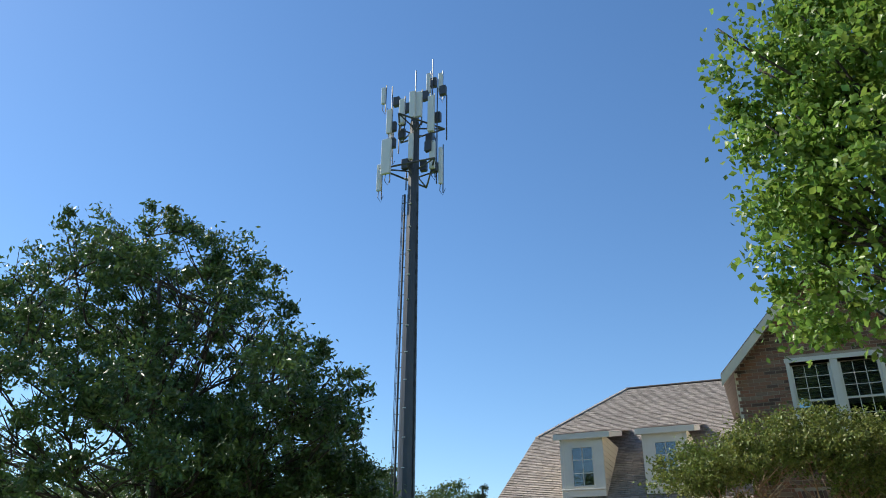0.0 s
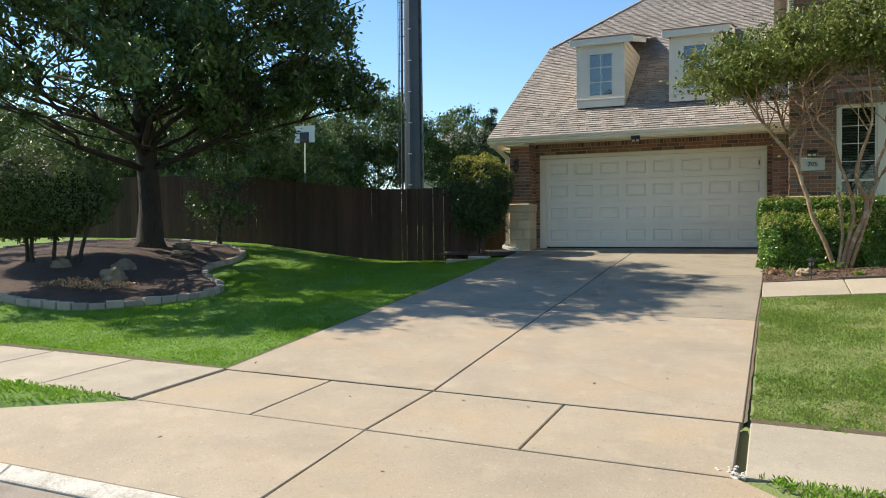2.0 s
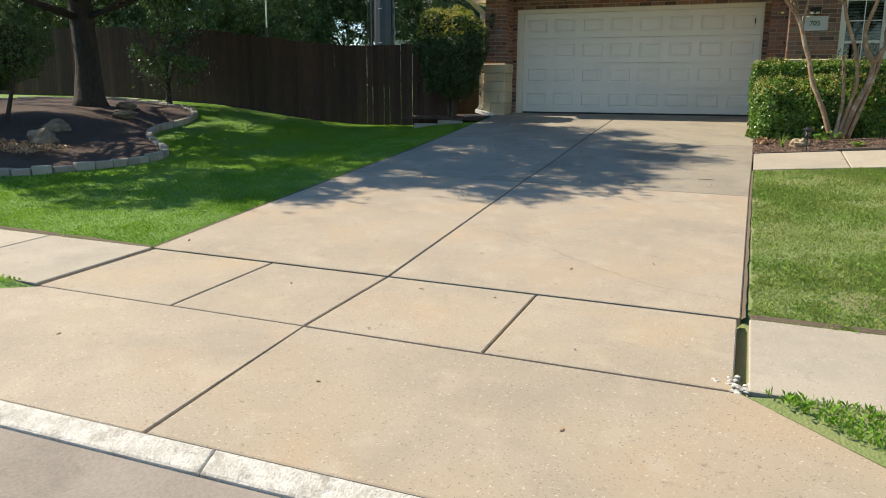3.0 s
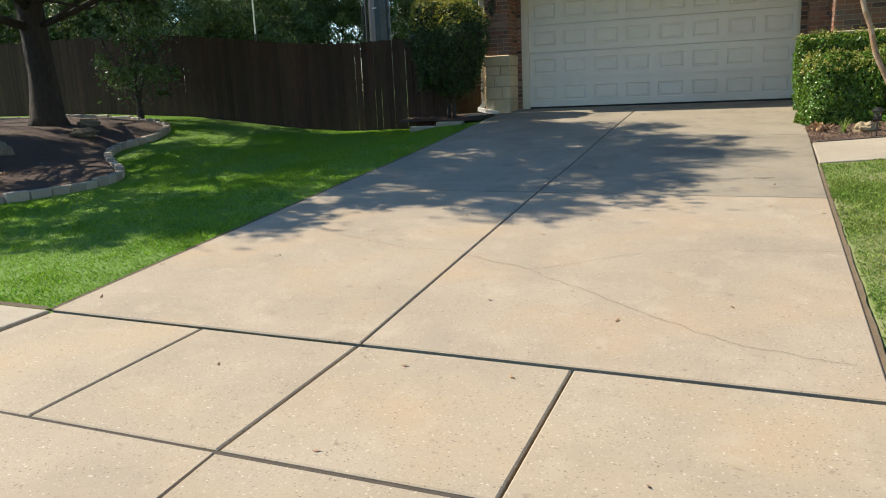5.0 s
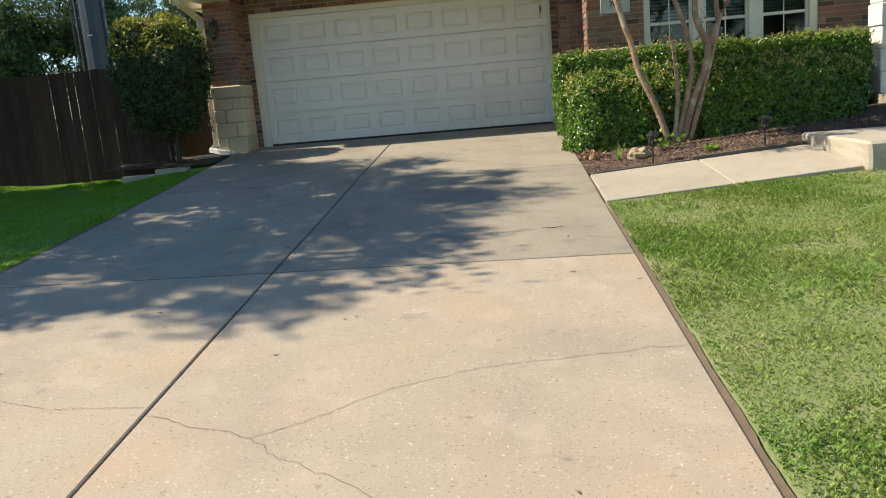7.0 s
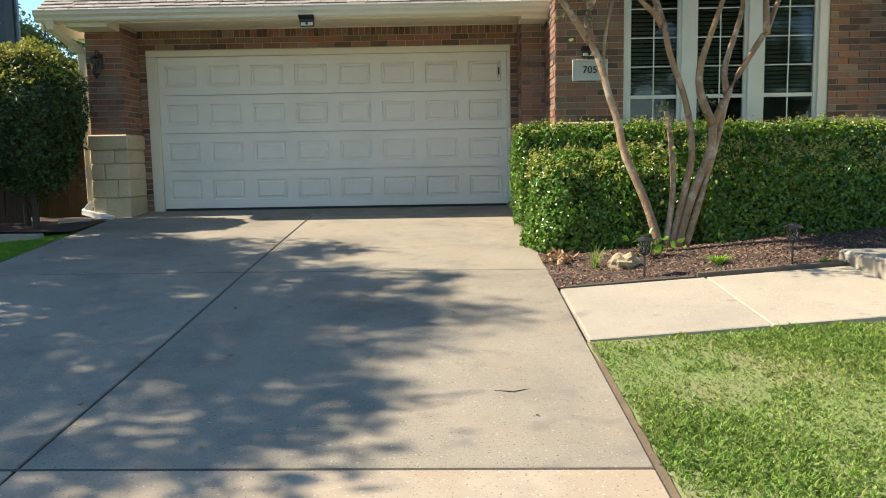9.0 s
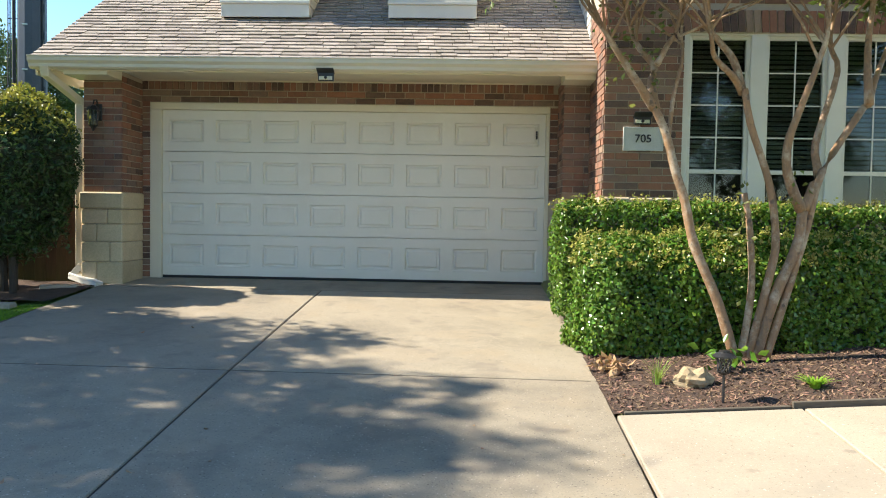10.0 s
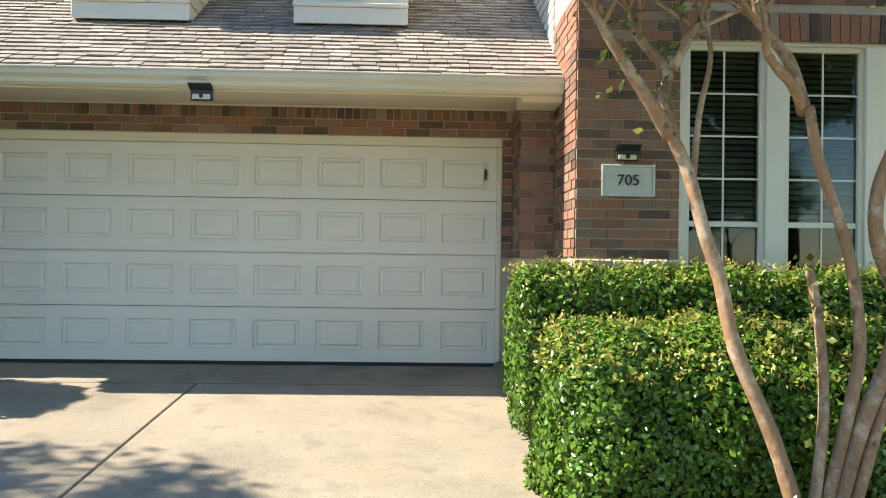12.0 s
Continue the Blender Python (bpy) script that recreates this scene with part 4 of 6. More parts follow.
def shade_tree():
    """The large tree: a leader with rising limbs, foliage in clumps under a lopsided outline that hangs lower on one side."""
    t = empty("shade_tree", TX, TY, 0.15, "large dark green shade tree with an upright grey trunk", "tree")
    zs = (2.2, 3.0, 4.0, 5.0, 6.0, 7.0, 8.0, 9.0, 10.0, 10.9)
    rs = (3.2, 5.5, 7.1, 7.0, 5.7, 4.8, 3.9, 3.0, 1.9, 0.8)
    g = np.random.default_rng(23)
    cx, cy = -11.4, -5.6
    blobs = []
    for z, n in ((2.8, 10), (3.4, 15), (4.2, 17), (5.0, 15), (5.9, 14), (7.1, 13), (8.0, 12), (8.8, 10), (9.5, 7)):
        for k in range(n):
            a = 2 * math.pi * (k + g.uniform(0.0, 0.7)) / n
            zz = z + g.uniform(-0.35, 0.35)
            R = float(np.interp(zz, zs, rs))
            c, q = math.cos(a), math.sin(a)
            H = min(5.2, R * 0.95)
            r = (abs(c / R) ** 2.8 + abs(q / H) ** 2.8) ** (-1 / 2.8)
            br = g.uniform(0.6, 1.05)
            r = max(0.3, r * g.uniform(0.76, 1.03) - br * 0.85)
            x, y = cx + c * r * (1.45 if c < 0 else 1.0), cy + q * r
            if zz < 4.7 and x < -12.2:
                continue
            blobs.append((x, y, zz, br, br, br * g.uniform(0.7, 1.0)))
    for k in range(16):
        a, r = g.uniform(0, 6.28), g.uniform(0.4, 2.9)
        blobs.append((cx + r * math.cos(a), cy + 0.8 * r * math.sin(a), g.uniform(4.2, 9.2), 1.1, 1.1, 0.9))
    for k in range(30):
        blobs.append((g.uniform(-10.6, -6.2), g.uniform(-6.6, -1.8), g.uniform(3.1, 5.2), 0.95, 0.95, 0.7))
    base, top = Vector((TX, TY, 0.15)), Vector((cx, cy + 0.4, 9.2))
    lead = [base + Vector((0, 0, -0.15)), base + Vector((0, 0, 0.12)), Vector((TX + 0.02, TY, 1.0)), Vector((TX - 0.04, TY - 0.02, 2.3)), Vector((TX - 0.02, TY - 0.2, 3.8)), Vector((TX - 0.3, TY - 0.5, 5.6)), Vector((cx + 0.2, cy + 0.6, 7.4)), top]
    part("trunk", tube(lead, [0.44, 0.32, 0.25, 0.235, 0.19, 0.14, 0.09, 0.03], 12), BARK, t, smooth=True)
    lz = [p.z for p in lead]
    rr = random.Random(31)
    forks = []
    for i, (x, y, z, r, _, _) in enumerate(blobs):
        h = min(8.6, max(1.9, z * 0.62 - 0.2 + rr.uniform(-0.3, 0.3)))
        o = Vector((float(np.interp(h, lz, [p.x for p in lead])), float(np.interp(h, lz, [p.y for p in lead])), h))
        bm = bmesh.new()
        thick = 0.05 + 0.04 * rr.random() ** 2
        if i % 4 and forks:
            o = min(forks, key=lambda p: (p - Vector((x, y, z))).length + 0.6 * max(0.0, p.z - z))
            thick = 0.025
        pts = limb(bm, o, (x, y, z), thick, 0.01, 21 + i * 3.1, 0.22)
        if i % 4 == 0:
            forks += pts[2:5]
        for k in range(4):
            e = Vector((x + rr.uniform(-1, 1) * r * 0.8, y + rr.uniform(-1, 1) * r * 0.8, z + rr.uniform(-0.5, 0.9) * r * 0.8))
            limb(bm, pts[rr.choice((2, 3, 4))], e, 0.022, 0.006, 60 + i * 5 + k * 1.7, 0.1, 4)
        part("limb", bm, BARK, t, smooth=True)
    leaf_mesh("crown", crown_points(blobs, (3.7, 80), 0.29, 21, 0.4), 0.15, LEAF_BIG, t, aspect=0.42, droop=0.4)
    return t


shade_tree()
broad_tree("understory_tree", (-10.7, -2.1, 0.1), [(-10.5, -2.1, 2.6, 0.9, 0.8, 1.0), (-10.2, -2.0, 1.6, 0.75, 0.6, 0.8), (-11.2, -2.0, 1.5, 0.7, 0.6, 0.8), (-10.6, -2.2, 0.8, 0.6, 0.5, 0.5)], (-10.7, -2.1, 0.7), 0.06, 0.1, LEAF_BIG, BARK, (9, 60), 0.3, 77, "small dark leafy tree beside the wooden fence")
gum_blobs = [(8.0, -9.0, 9.8, 3.2, 3.0, 3.0), (5.7, -9.4, 8.0, 1.9, 1.9, 1.5), (5.3, -9.2, 6.2, 1.7, 1.8, 1.3), (8.2, -9.2, 6.0, 2.8, 2.8, 2.4), (4.1, -9.7, 8.1, 0.9, 1.0, 0.5), (7.4, -8.8, 11.6, 2.2, 2.2, 1.6), (4.9, -9.5, 4.7, 1.3, 1.4, 1.0), (4.3, -9.6, 6.9, 0.9, 1.0, 0.8), (4.4, -9.6, 5.7, 0.8, 0.9, 0.7)]
broad_tree("street_tree", (8.4, -9.0, land_z(8.4, -9.0)), gum_blobs, (8.3, -9.0, 2.4), 0.2, 0.12, LEAF_GUM, BARK, (4.6, 110), 0.36, 5, "tall bright green broadleaf tree in the front lawn", aspect=0.7)
FAR_GROUP = "trees behind the fence"
for i, (x, y, zt, r, w) in enumerate(((-20.5, 25, 9.0, 3.2, 0.5), (-15.6, 28, 8.0, 2.6, 0.45), (-24.5, 22, 7.6, 3.4, 0.5), (-26, 5, 5.4, 3.4, 0.45), (-20.5, 3.5, 5.0, 2.8, 0.42), (-34, 8, 7.5, 4.0, 0.5), (-30, 30, 9.0, 4.0, 0.5), (-21.5, 17, 7.0, 2.6, 0.4), (-18.8, 5.5, 5.2, 2.0, 0.4), (-25, 13, 7.2, 3.0, 0.45), (-30, -4, 6.0, 3.6, 0.45), (-36, 20, 9, 4.2, 0.5))):
    z0 = land_z(x, y)
    b = [(x, y, zt - r * 0.7, r, r, r * 0.72), (x - r * 0.6, y - 0.3, zt - r * 1.2, r * 0.7, r * 0.7, r * 0.6), (x + r * 0.6, y + 0.2, zt - r * 1.15, r * 0.7, r * 0.7, r * 0.6), (x + r * 0.1, y - r * 0.4, zt - r * 1.6, r * 0.8, r * 0.6, r * 0.5)]
    broad_tree("background_tree", (x, y, z0), b, (x, y, z0 + 1.8), 0.16, 0.2, LEAF_FAR, BARK, (2.6, 60), w, 40 + i, "dense green tree behind the wooden fence", group=FAR_GROUP)
for i, (x, h) in enumerate(((-16, 9.0), (-7, 10.5), (3, 9.5), (11, 11.0), (20, 9.0))):
    broad_tree("street_side_tree", (x, -40.0, -1.2), [(x, -40, h - 2.6, 3.6, 3.0, 2.5), (x - 2.2, -40.4, h - 4.6, 2.6, 2.4, 1.8), (x + 2.2, -39.8, h - 4.4, 2.6, 2.4, 1.8)], (x, -40, 2.0), 0.2, 0.3, LEAF_FAR, BARK, (1.6, 40), 0.6, 90 + i, "broad green tree across the street", group="trees across the street")
con = empty("conifer", -11.2, 20.5, 0.6, "dark conifer with layered drooping boughs behind the house", "tree")
part("trunk", tube([(-11.2, 20.5, 0.6), (-11.2, 20.5, 6.8)], [0.14, 0.02], 7), BARK, con)
cp = []
rg = np.random.default_rng(3)
for k in range(70):
    h = rg.uniform(1.2, 6.7)
    L = (6.9 - h) * 0.36 + 0.15
    a = rg.uniform(0, 6.28)
    t = rg.uniform(0.15, 1, 220)
    p = np.stack([-11.2 + np.cos(a) * L * t, 20.5 + np.sin(a) * L * t, h - 0.25 * t * L + 0.1 * t * t * L], 1) + rg.normal(size=(220, 3)) * 0.09
    cp.append(p)
leaf_mesh("bough_needles", np.concatenate(cp), 0.13, LEAF_CONIFER, con, aspect=0.35)


# ---- crape myrtle ----
crape = empty("crape_myrtle", 3.68, -3.85, -0.12, "multi-stemmed crape myrtle with smooth tan bark and a leafy top", "tree")
CY = -3.85
STEMS = (
    (((3.56, -0.2), (3.42, 0.22), (3.23, 0.65), (3.15, 0.98), (3.07, 1.21), (2.99, 1.49), (2.90, 1.68)), 0.046, 0.034, -0.02),
    (((3.66, -0.2), (3.80, 0.45), (3.84, 0.71), (3.77, 1.12), (3.61, 1.55), (3.56, 1.82)), 0.037, 0.029, -0.08),
    (((3.60, -0.2), (3.68, 0.3), (3.66, 0.75), (3.62, 1.05)), 0.035, 0.025, 0.06),
    (((3.72, -0.2), (3.84, 0.25), (4.00, 0.65), (4.03, 0.92)), 0.05, 0.042, 0.0),
    (((3.80, -0.2), (3.96, 0.35), (4.08, 0.80), (4.19, 1.22), (4.49, 1.72)), 0.037, 0.03, 0.08))
BRANCHES = (
    (((2.90, 1.68), (2.80, 1.80), (2.61, 2.05), (2.44, 2.29), (2.1, 2.8)), 0.04, 0.012, -0.1),
    (((2.91, 1.66), (2.89, 1.87), (2.91, 2.01), (2.80, 2.16), (2.74, 2.33), (2.55, 3.1)), 0.04, 0.012, 0.1),
    (((3.02, 1.45), (3.05, 1.79), (3.11, 2.06), (3.12, 2.34), (3.2, 3.0)), 0.018, 0.009, 0.05),
    (((2.91, 2.00), (2.99, 2.15), (3.07, 2.34), (3.1, 3.0)), 0.026, 0.01, 0.0),
    (((3.56, 1.80), (3.48, 2.04), (3.35, 2.20), (3.29, 2.34), (3.2, 3.2)), 0.036, 0.012, 0.0),
    (((3.56, 1.80), (3.44, 1.89), (3.27, 2.02), (3.20, 2.17), (3.0, 2.9)), 0.03, 0.01, -0.2),
    (((4.03, 0.92), (3.89, 1.19), (3.87, 1.42), (3.93, 1.66), (4.04, 2.01), (4.07, 2.3), (4.0, 3.2)), 0.042, 0.012, -0.12),
    (((4.49, 1.72), (4.53, 2.3), (4.7, 3.2)), 0.036, 0.012, 0.1),
    (((4.03, 0.92), (4.17, 1.20), (4.19, 1.45), (4.36, 2.01), (4.34, 2.3), (4.5, 3.1)), 0.04, 0.012, 0.18),
    (((4.49, 1.72), (4.75, 2.1), (5.2, 2.9)), 0.03, 0.01, 0.3))


def stem_path(pts, dy, seed):
    out = []
    for i, (x, z) in enumerate(pts):
        out.append(Vector((x + 0.015 * noise.noise(Vector((seed, i, 0))), CY + dy * i / max(1, len(pts) - 1) * 2.2 + 0.02 * noise.noise(Vector((seed, i, 5))), z)))
    fine = []
    for i in range(len(out) - 1):
        p0, p1, p2, p3 = out[max(0, i - 1)], out[i], out[i + 1], out[min(len(out) - 1, i + 2)]
        for k in range(4):
            t = k / 4
            fine.append(0.5 * (2 * p1 + (p2 - p0) * t + (2 * p0 - 5 * p1 + 4 * p2 - p3) * t * t + (3 * p1 - p0 - 3 * p2 + p3) * t ** 3))
    fine.append(out[-1])
    return fine


ends = []
for i, (pts, r0, r1, dy) in enumerate(STEMS):
    p = stem_path(pts, dy * 0.3, i * 2.7)
    part("stem", tube(p, [0.86 * (r0 + (r1 - r0) * k / (len(p) - 1)) * (1 + 0.12 * noise.noise(Vector((i, k * 0.7, 0)))) for k in range(len(p))], 10), CRAPE_BARK, crape, smooth=True)
for i, (pts, r0, r1, dy) in enumerate(BRANCHES):
    p = stem_path(pts, dy, 20 + i * 2.7)
    part("branch", tube(p, [(r0 + (r1 - r0) * k / (len(p) - 1)) * (1 + 0.15 * noise.noise(Vector((i, k * 0.9, 3)))) for k in range(len(p))], 8), CRAPE_BARK, crape, smooth=True)
    ends.append(p)
bm = bmesh.new()
rr = random.Random(8)
tips = []
for i, p in enumerate(ends):
    for k in range(9):
        s = p[rr.randint(int(len(p) * 0.62), len(p) - 1)]
        e = s + Vector((rr.uniform(-0.9, 0.9), rr.uniform(-0.7, 0.7), rr.uniform(0.25, 1.0)))
        limb(bm, s, e, 0.012, 0.003, i * 11 + k, 0.12, 4)
        tips.append(e)
tagged(part("twig_growth", bm, CRAPE_BARK, crape), kind="stuff")
crape_blobs = [(1.45, -5.05, 3.05, 0.5, 0.45, 0.28), (1.9, -4.2, 3.1, 0.6, 0.6, 0.34), (1.8, -3.2, 3.15, 0.7, 0.6, 0.4), (2.6, -3.0, 3.4, 0.8, 0.6, 0.5), (2.3, -4.7, 3.1, 0.6, 0.5, 0.32), (2.9, -4.8, 3.3, 0.8, 0.6, 0.42), (3.9, -4.8, 3.5, 0.9, 0.6, 0.45), (2.3, -3.9, 3.2, 0.9, 0.9, 0.6), (3.2, -3.8, 3.6, 1.0, 1.0, 0.6), (4.1, -3.8, 3.7, 1.0, 1.0, 0.65), (5.0, -3.8, 3.5, 1.0, 1.0, 0.7), (5.8, -3.8, 3.2, 0.9, 0.9, 0.7), (2.0, -3.9, 2.9, 0.5, 0.6, 0.25), (4.9, -3.6, 2.9, 0.9, 0.8, 0.4)]
leaf_mesh("crown", crown_points(crape_blobs, (44, 50), 0.17, 9, 0.3), 0.072, LEAF_CRAPE, crape, aspect=0.55)
g8 = np.random.default_rng(8)
sp = []
for x, z in ((2.62, 2.0), (2.7, 2.1), (2.85, 1.95), (3.55, 0.7), (3.62, 0.9), (3.6, 0.45), (4.0, 1.1), (2.9, 2.25), (2.55, 2.2)):
    sp.append(np.array([x, CY - 0.06, z]) + g8.normal(size=(16, 3)) * np.array([0.06, 0.06, 0.13]))
tagged(leaf_mesh("sprout_growth", np.concatenate(sp), 0.05, LEAF_CRAPE, crape, aspect=0.6), kind="stuff")


# ---- hedges and shrubs ----
def hedge(name, x0, x1, y0, y1, z0, z1, n, leaf, mat, label, seed, wob=0.07, round_=0.16):
    """A clipped hedge: a solid core coloured dark for the shade inside, under a skin of many small leaves on a rounded
    box.
    """
    h = empty(name, (x0 + x1) / 2, (y0 + y1) / 2, z0, label, "hedge")
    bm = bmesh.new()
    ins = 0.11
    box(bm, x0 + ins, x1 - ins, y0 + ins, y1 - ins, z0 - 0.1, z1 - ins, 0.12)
    part("core", bm, CORE_SHADE, h)
    g = np.random.default_rng(seed)
    lx, ly, lz = x1 - x0, y1 - y0, z1 - z0
    areas = np.array([lx * lz, lx * lz * 0.6, ly * lz, ly * lz, lx * ly])
    cnt = (n * areas / areas.sum()).astype(int)
    P, N = [], []
    for k, c in enumerate(cnt):
        a, b = g.uniform(0, 1, c), g.uniform(0, 1, c)
        if k == 0:
            p, q = np.stack([x0 + lx * a, np.full(c, y0), z0 + lz * b], 1), (0, -1, 0)
        elif k == 1:
            p, q = np.stack([x0 + lx * a, np.full(c, y1), z0 + lz * b], 1), (0, 1, 0)
        elif k == 2:
            p, q = np.stack([np.full(c, x0), y0 + ly * a, z0 + lz * b], 1), (-1, 0, 0)
        elif k == 3:
            p, q = np.stack([np.full(c, x1), y0 + ly * a, z0 + lz * b], 1), (1, 0, 0)
        else:
            p, q = np.stack([x0 + lx * a, y0 + ly * b, np.full(c, z1)], 1), (0, 0, 1)
        P.append(p)
        N.append(np.tile(np.array(q, float), (c, 1)))
    P, N = np.concatenate(P), np.concatenate(N)
    lo, hi = np.array([x0, y0, z0 - 1.0]) + round_, np.array([x1, y1, z1]) - round_
    core = np.clip(P, lo, hi)
    d = P - core
    L = np.linalg.norm(d, axis=1, keepdims=True)
    P = core + d / np.maximum(L, 1e-6) * round_
    N = d / np.maximum(L, 1e-6)
    wobble = np.array([noise.noise(Vector(p) * 2.3) + 0.6 * noise.noise(Vector(p) * 6.0) for p in P])
    P = P + N * (wob * wobble - np.abs(g.normal(size=len(P))) * 0.06 + 0.025)[:, None]
    leaf_mesh("foliage", P, leaf, mat, h, aspect=0.68, normals=N, follow=1.9)
    k = int(n * 0.05)
    s = g.integers(0, len(P), k)
    s = s[N[s, 2] > 0.3]
    sp = (P[s][:, None, :] + N[s][:, None, :] * np.linspace(0.01, 0.07, 5)[None, :, None] + g.normal(size=(len(s), 5, 3)) * 0.012).reshape(-1, 3)
    tagged(leaf_mesh("new_growth", sp, leaf * 0.8, LEAF_TIP, h, aspect=0.55), kind="stuff")
    return h


hedge("hedge", 2.44, 6.05, -3.62, -2.55, -0.25, 0.66, 62000, 0.043, LEAF_HEDGE, "clipped rounded green hedge in front of the brick wall", 31, 0.09, 0.33)
hedge("hedge", 2.38, 6.55, -2.45, -1.72, -0.1, 0.98, 36000, 0.042, LEAF_HEDGE, "taller clipped green hedge under the windows", 32, 0.06, 0.12)


def round_shrub(name, centre, size, n, leaf, mat, label, seed, stems, rough=0.22, tips=None):
    s = empty(name, stems[0][0], stems[0][1], stems[0][2], label, "shrub")
    # solid lump, its dark colour stands for shade within the foliage
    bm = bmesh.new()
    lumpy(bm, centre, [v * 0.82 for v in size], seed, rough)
    part("core", bm, CORE_SHADE, s)
    for k, (x, y, z) in enumerate(stems):
        bm = bmesh.new()
        limb(bm, (x, y, z - 0.1), (centre[0] + (x - centre[0]) * 1.5, centre[1] + (y - centre[1]), centre[2]), 0.045, 0.02, seed + k, 0.1)
        part("stem", bm, BARK, s)
    g = np.random.default_rng(seed)
    d = g.normal(size=(n, 3))
    d /= np.linalg.norm(d, axis=1, keepdims=True)
    w = np.array([1 + rough * noise.noise(Vector(v) * 1.7 + Vector((seed * 7.3, seed, 0))) + 0.5 * rough * noise.noise(Vector(v) * 5 + Vector((seed, 3, 1))) for v in d])
    r = w * (1 - np.abs(g.normal(size=n)) * 0.09)
    leaf_mesh("foliage", np.array(centre) + d * r[:, None] * np.array(size), leaf, mat, s, aspect=0.5, normals=d, follow=0.9)
    # brighter leaves on upward faces: new growth and painted sunlight together
    if tips:
        k = np.where((d[:, 2] > 0.35) & (g.uniform(size=n) < np.clip(d[:, 2] * 0.9, 0, 1)))[0]
        q = np.array(centre) + d[k] * (w[k] + g.uniform(-0.01, 0.05, len(k)))[:, None] * np.array(size)
        tagged(leaf_mesh("new_growth", q, leaf, tips, s, "yellow-green young leaves on top with sunlight in their colour", aspect=0.5, normals=d[k], follow=0.6), "yellow-green young leaves on top with sunlight in their colour", kind="stuff")
        hem = []
        for i in range(46):
            a, r0 = g.uniform(0, 6.28), g.uniform(0.55, 0.98)
            o = np.array(centre) + np.array([math.cos(a) * r0 * size[0], math.sin(a) * r0 * size[1], -math.sqrt(1 - r0 * r0) * size[2] * 0.9])
            hem.append(o + np.linspace(0, 1, 14)[:, None] * np.array([0.05 * math.cos(a), 0.05 * math.sin(a), -g.uniform(0.1, 0.34)]) + g.normal(size=(14, 3)) * 0.022)
        tagged(leaf_mesh("hanging_growth", np.concatenate(hem), leaf, mat, s, aspect=0.5), kind="stuff")
    return s


round_shrub("topiary_shrub", (-3.66, -1.35, 1.25), (0.77, 0.66, 0.92), 15000, 0.055, LEAF_TOPIARY, "rounded standard shrub with yellow-green top beside the garage", 3, [(-3.72, -1.3, -0.25), (-3.6, -1.4, -0.25), (-3.66, -1.2, -0.25)], 0.26, LEAF_TOPIARY_LIT_TIP)
round_shrub("bed_shrub", (-10.9, -7.3, 1.28), (1.55, 1.4, 0.95), 26000, 0.06, LEAF_FAR, "wide dark rounded shrub on short stems in the bed", 6, [(-10.6, -7.2, -0.1), (-10.9, -7.4, -0.1), (-11.2, -7.3, -0.1), (-10.2, -7.2, -0.1), (-10.0, -7.1, -0.1)], 0.25)

# ---- tree bed, edging, rocks ----
bv, bf = [], []
NB = 56


BED = ((-11.2, -8.9), (-8.6, -9.6), (-7.0, -9.5), (-6.35, -8.2), (-6.5, -7.1), (-7.9, -5.9), (-8.5, -5.0), (-8.8, -3.8), (-9.6, -2.6), (-11.4, -2.0), (-13.6, -2.1), (-15.6, -3.4), (-15.2, -5.8), (-13.4, -7.8))


def bed_edge(a, k=1.0):
    """The outline of the bed round the shade tree, a closed smooth curve; a runs over -pi to pi."""
    n = len(BED)
    t = (a + math.pi) / (2 * math.pi) * n
    i, f = int(t) % n, t - int(t)
    p0, p1, p2, p3 = (Vector(BED[(i + d) % n]) for d in (-1, 0, 1, 2))
    p = 0.5 * (2 * p1 + (p2 - p0) * f + (2 * p0 - 5 * p1 + 4 * p2 - p3) * f * f + (3 * p1 - p0 - 3 * p2 + p3) * f ** 3)
    return (-10.6 + (p.x + 10.6) * k, -6.0 + (p.y + 6.0) * k)


tree_bed = empty("tree_bed", -10.9, -6.0, 0.0, "dark mulch planting bed round the shade tree", "flower bed", kind="structure")
for j in range(9):
    k = j / 8
    for i in range(NB):
        x, y = bed_edge(2 * math.pi * i / NB - math.pi, k)
        h = land_z(x, y) + 0.05 + 0.24 * (1 - k ** 2.2)
        bv.append((x, y, h + 0.03 * noise.noise(Vector((x * 1.5, y * 1.5, 0)))))
for j in range(8):
    for i in range(NB):
        bf.append((j * NB + i, (j + 1) * NB + i, (j + 1) * NB + (i + 1) % NB, j * NB + (i + 1) % NB))
raw("mulch", bv, bf, MULCH, tree_bed, smooth=True)


def bed_top(x, y):
    return land_z(x, y) + 0.2


rr = random.Random(12)
NE = 78
for i in range(NE):
    a = 2 * math.pi * i / NE - math.pi
    x, y = bed_edge(a)
    x2, y2 = bed_edge(a + 2 * math.pi / NE)
    L = math.hypot(x2 - x, y2 - y)
    m = Matrix.Translation(((x + x2) / 2, (y + y2) / 2, land_z((x + x2) / 2, (y + y2) / 2))) @ Matrix.Rotation(math.atan2(y2 - y, x2 - x) + rr.uniform(-0.05, 0.05), 4, "Z")
    part("edging_stone", box(bmesh.new(), -L / 2 * 0.96, L / 2 * 0.96, -0.06, 0.06, -0.06, 0.11 + rr.uniform(-0.015, 0.015), 0.014, m), EDGING, tree_bed)


def rock(x, y, z, sx, sy, sz, seed, label, sub=3, stone=ROCK):
    bm = bmesh.new()
    lumpy(bm, (x, y, z + sz * 0.4), (sx, sy, sz), seed, 0.45, sub)
    return tagged(part("rock", bm, stone), label, "rock")


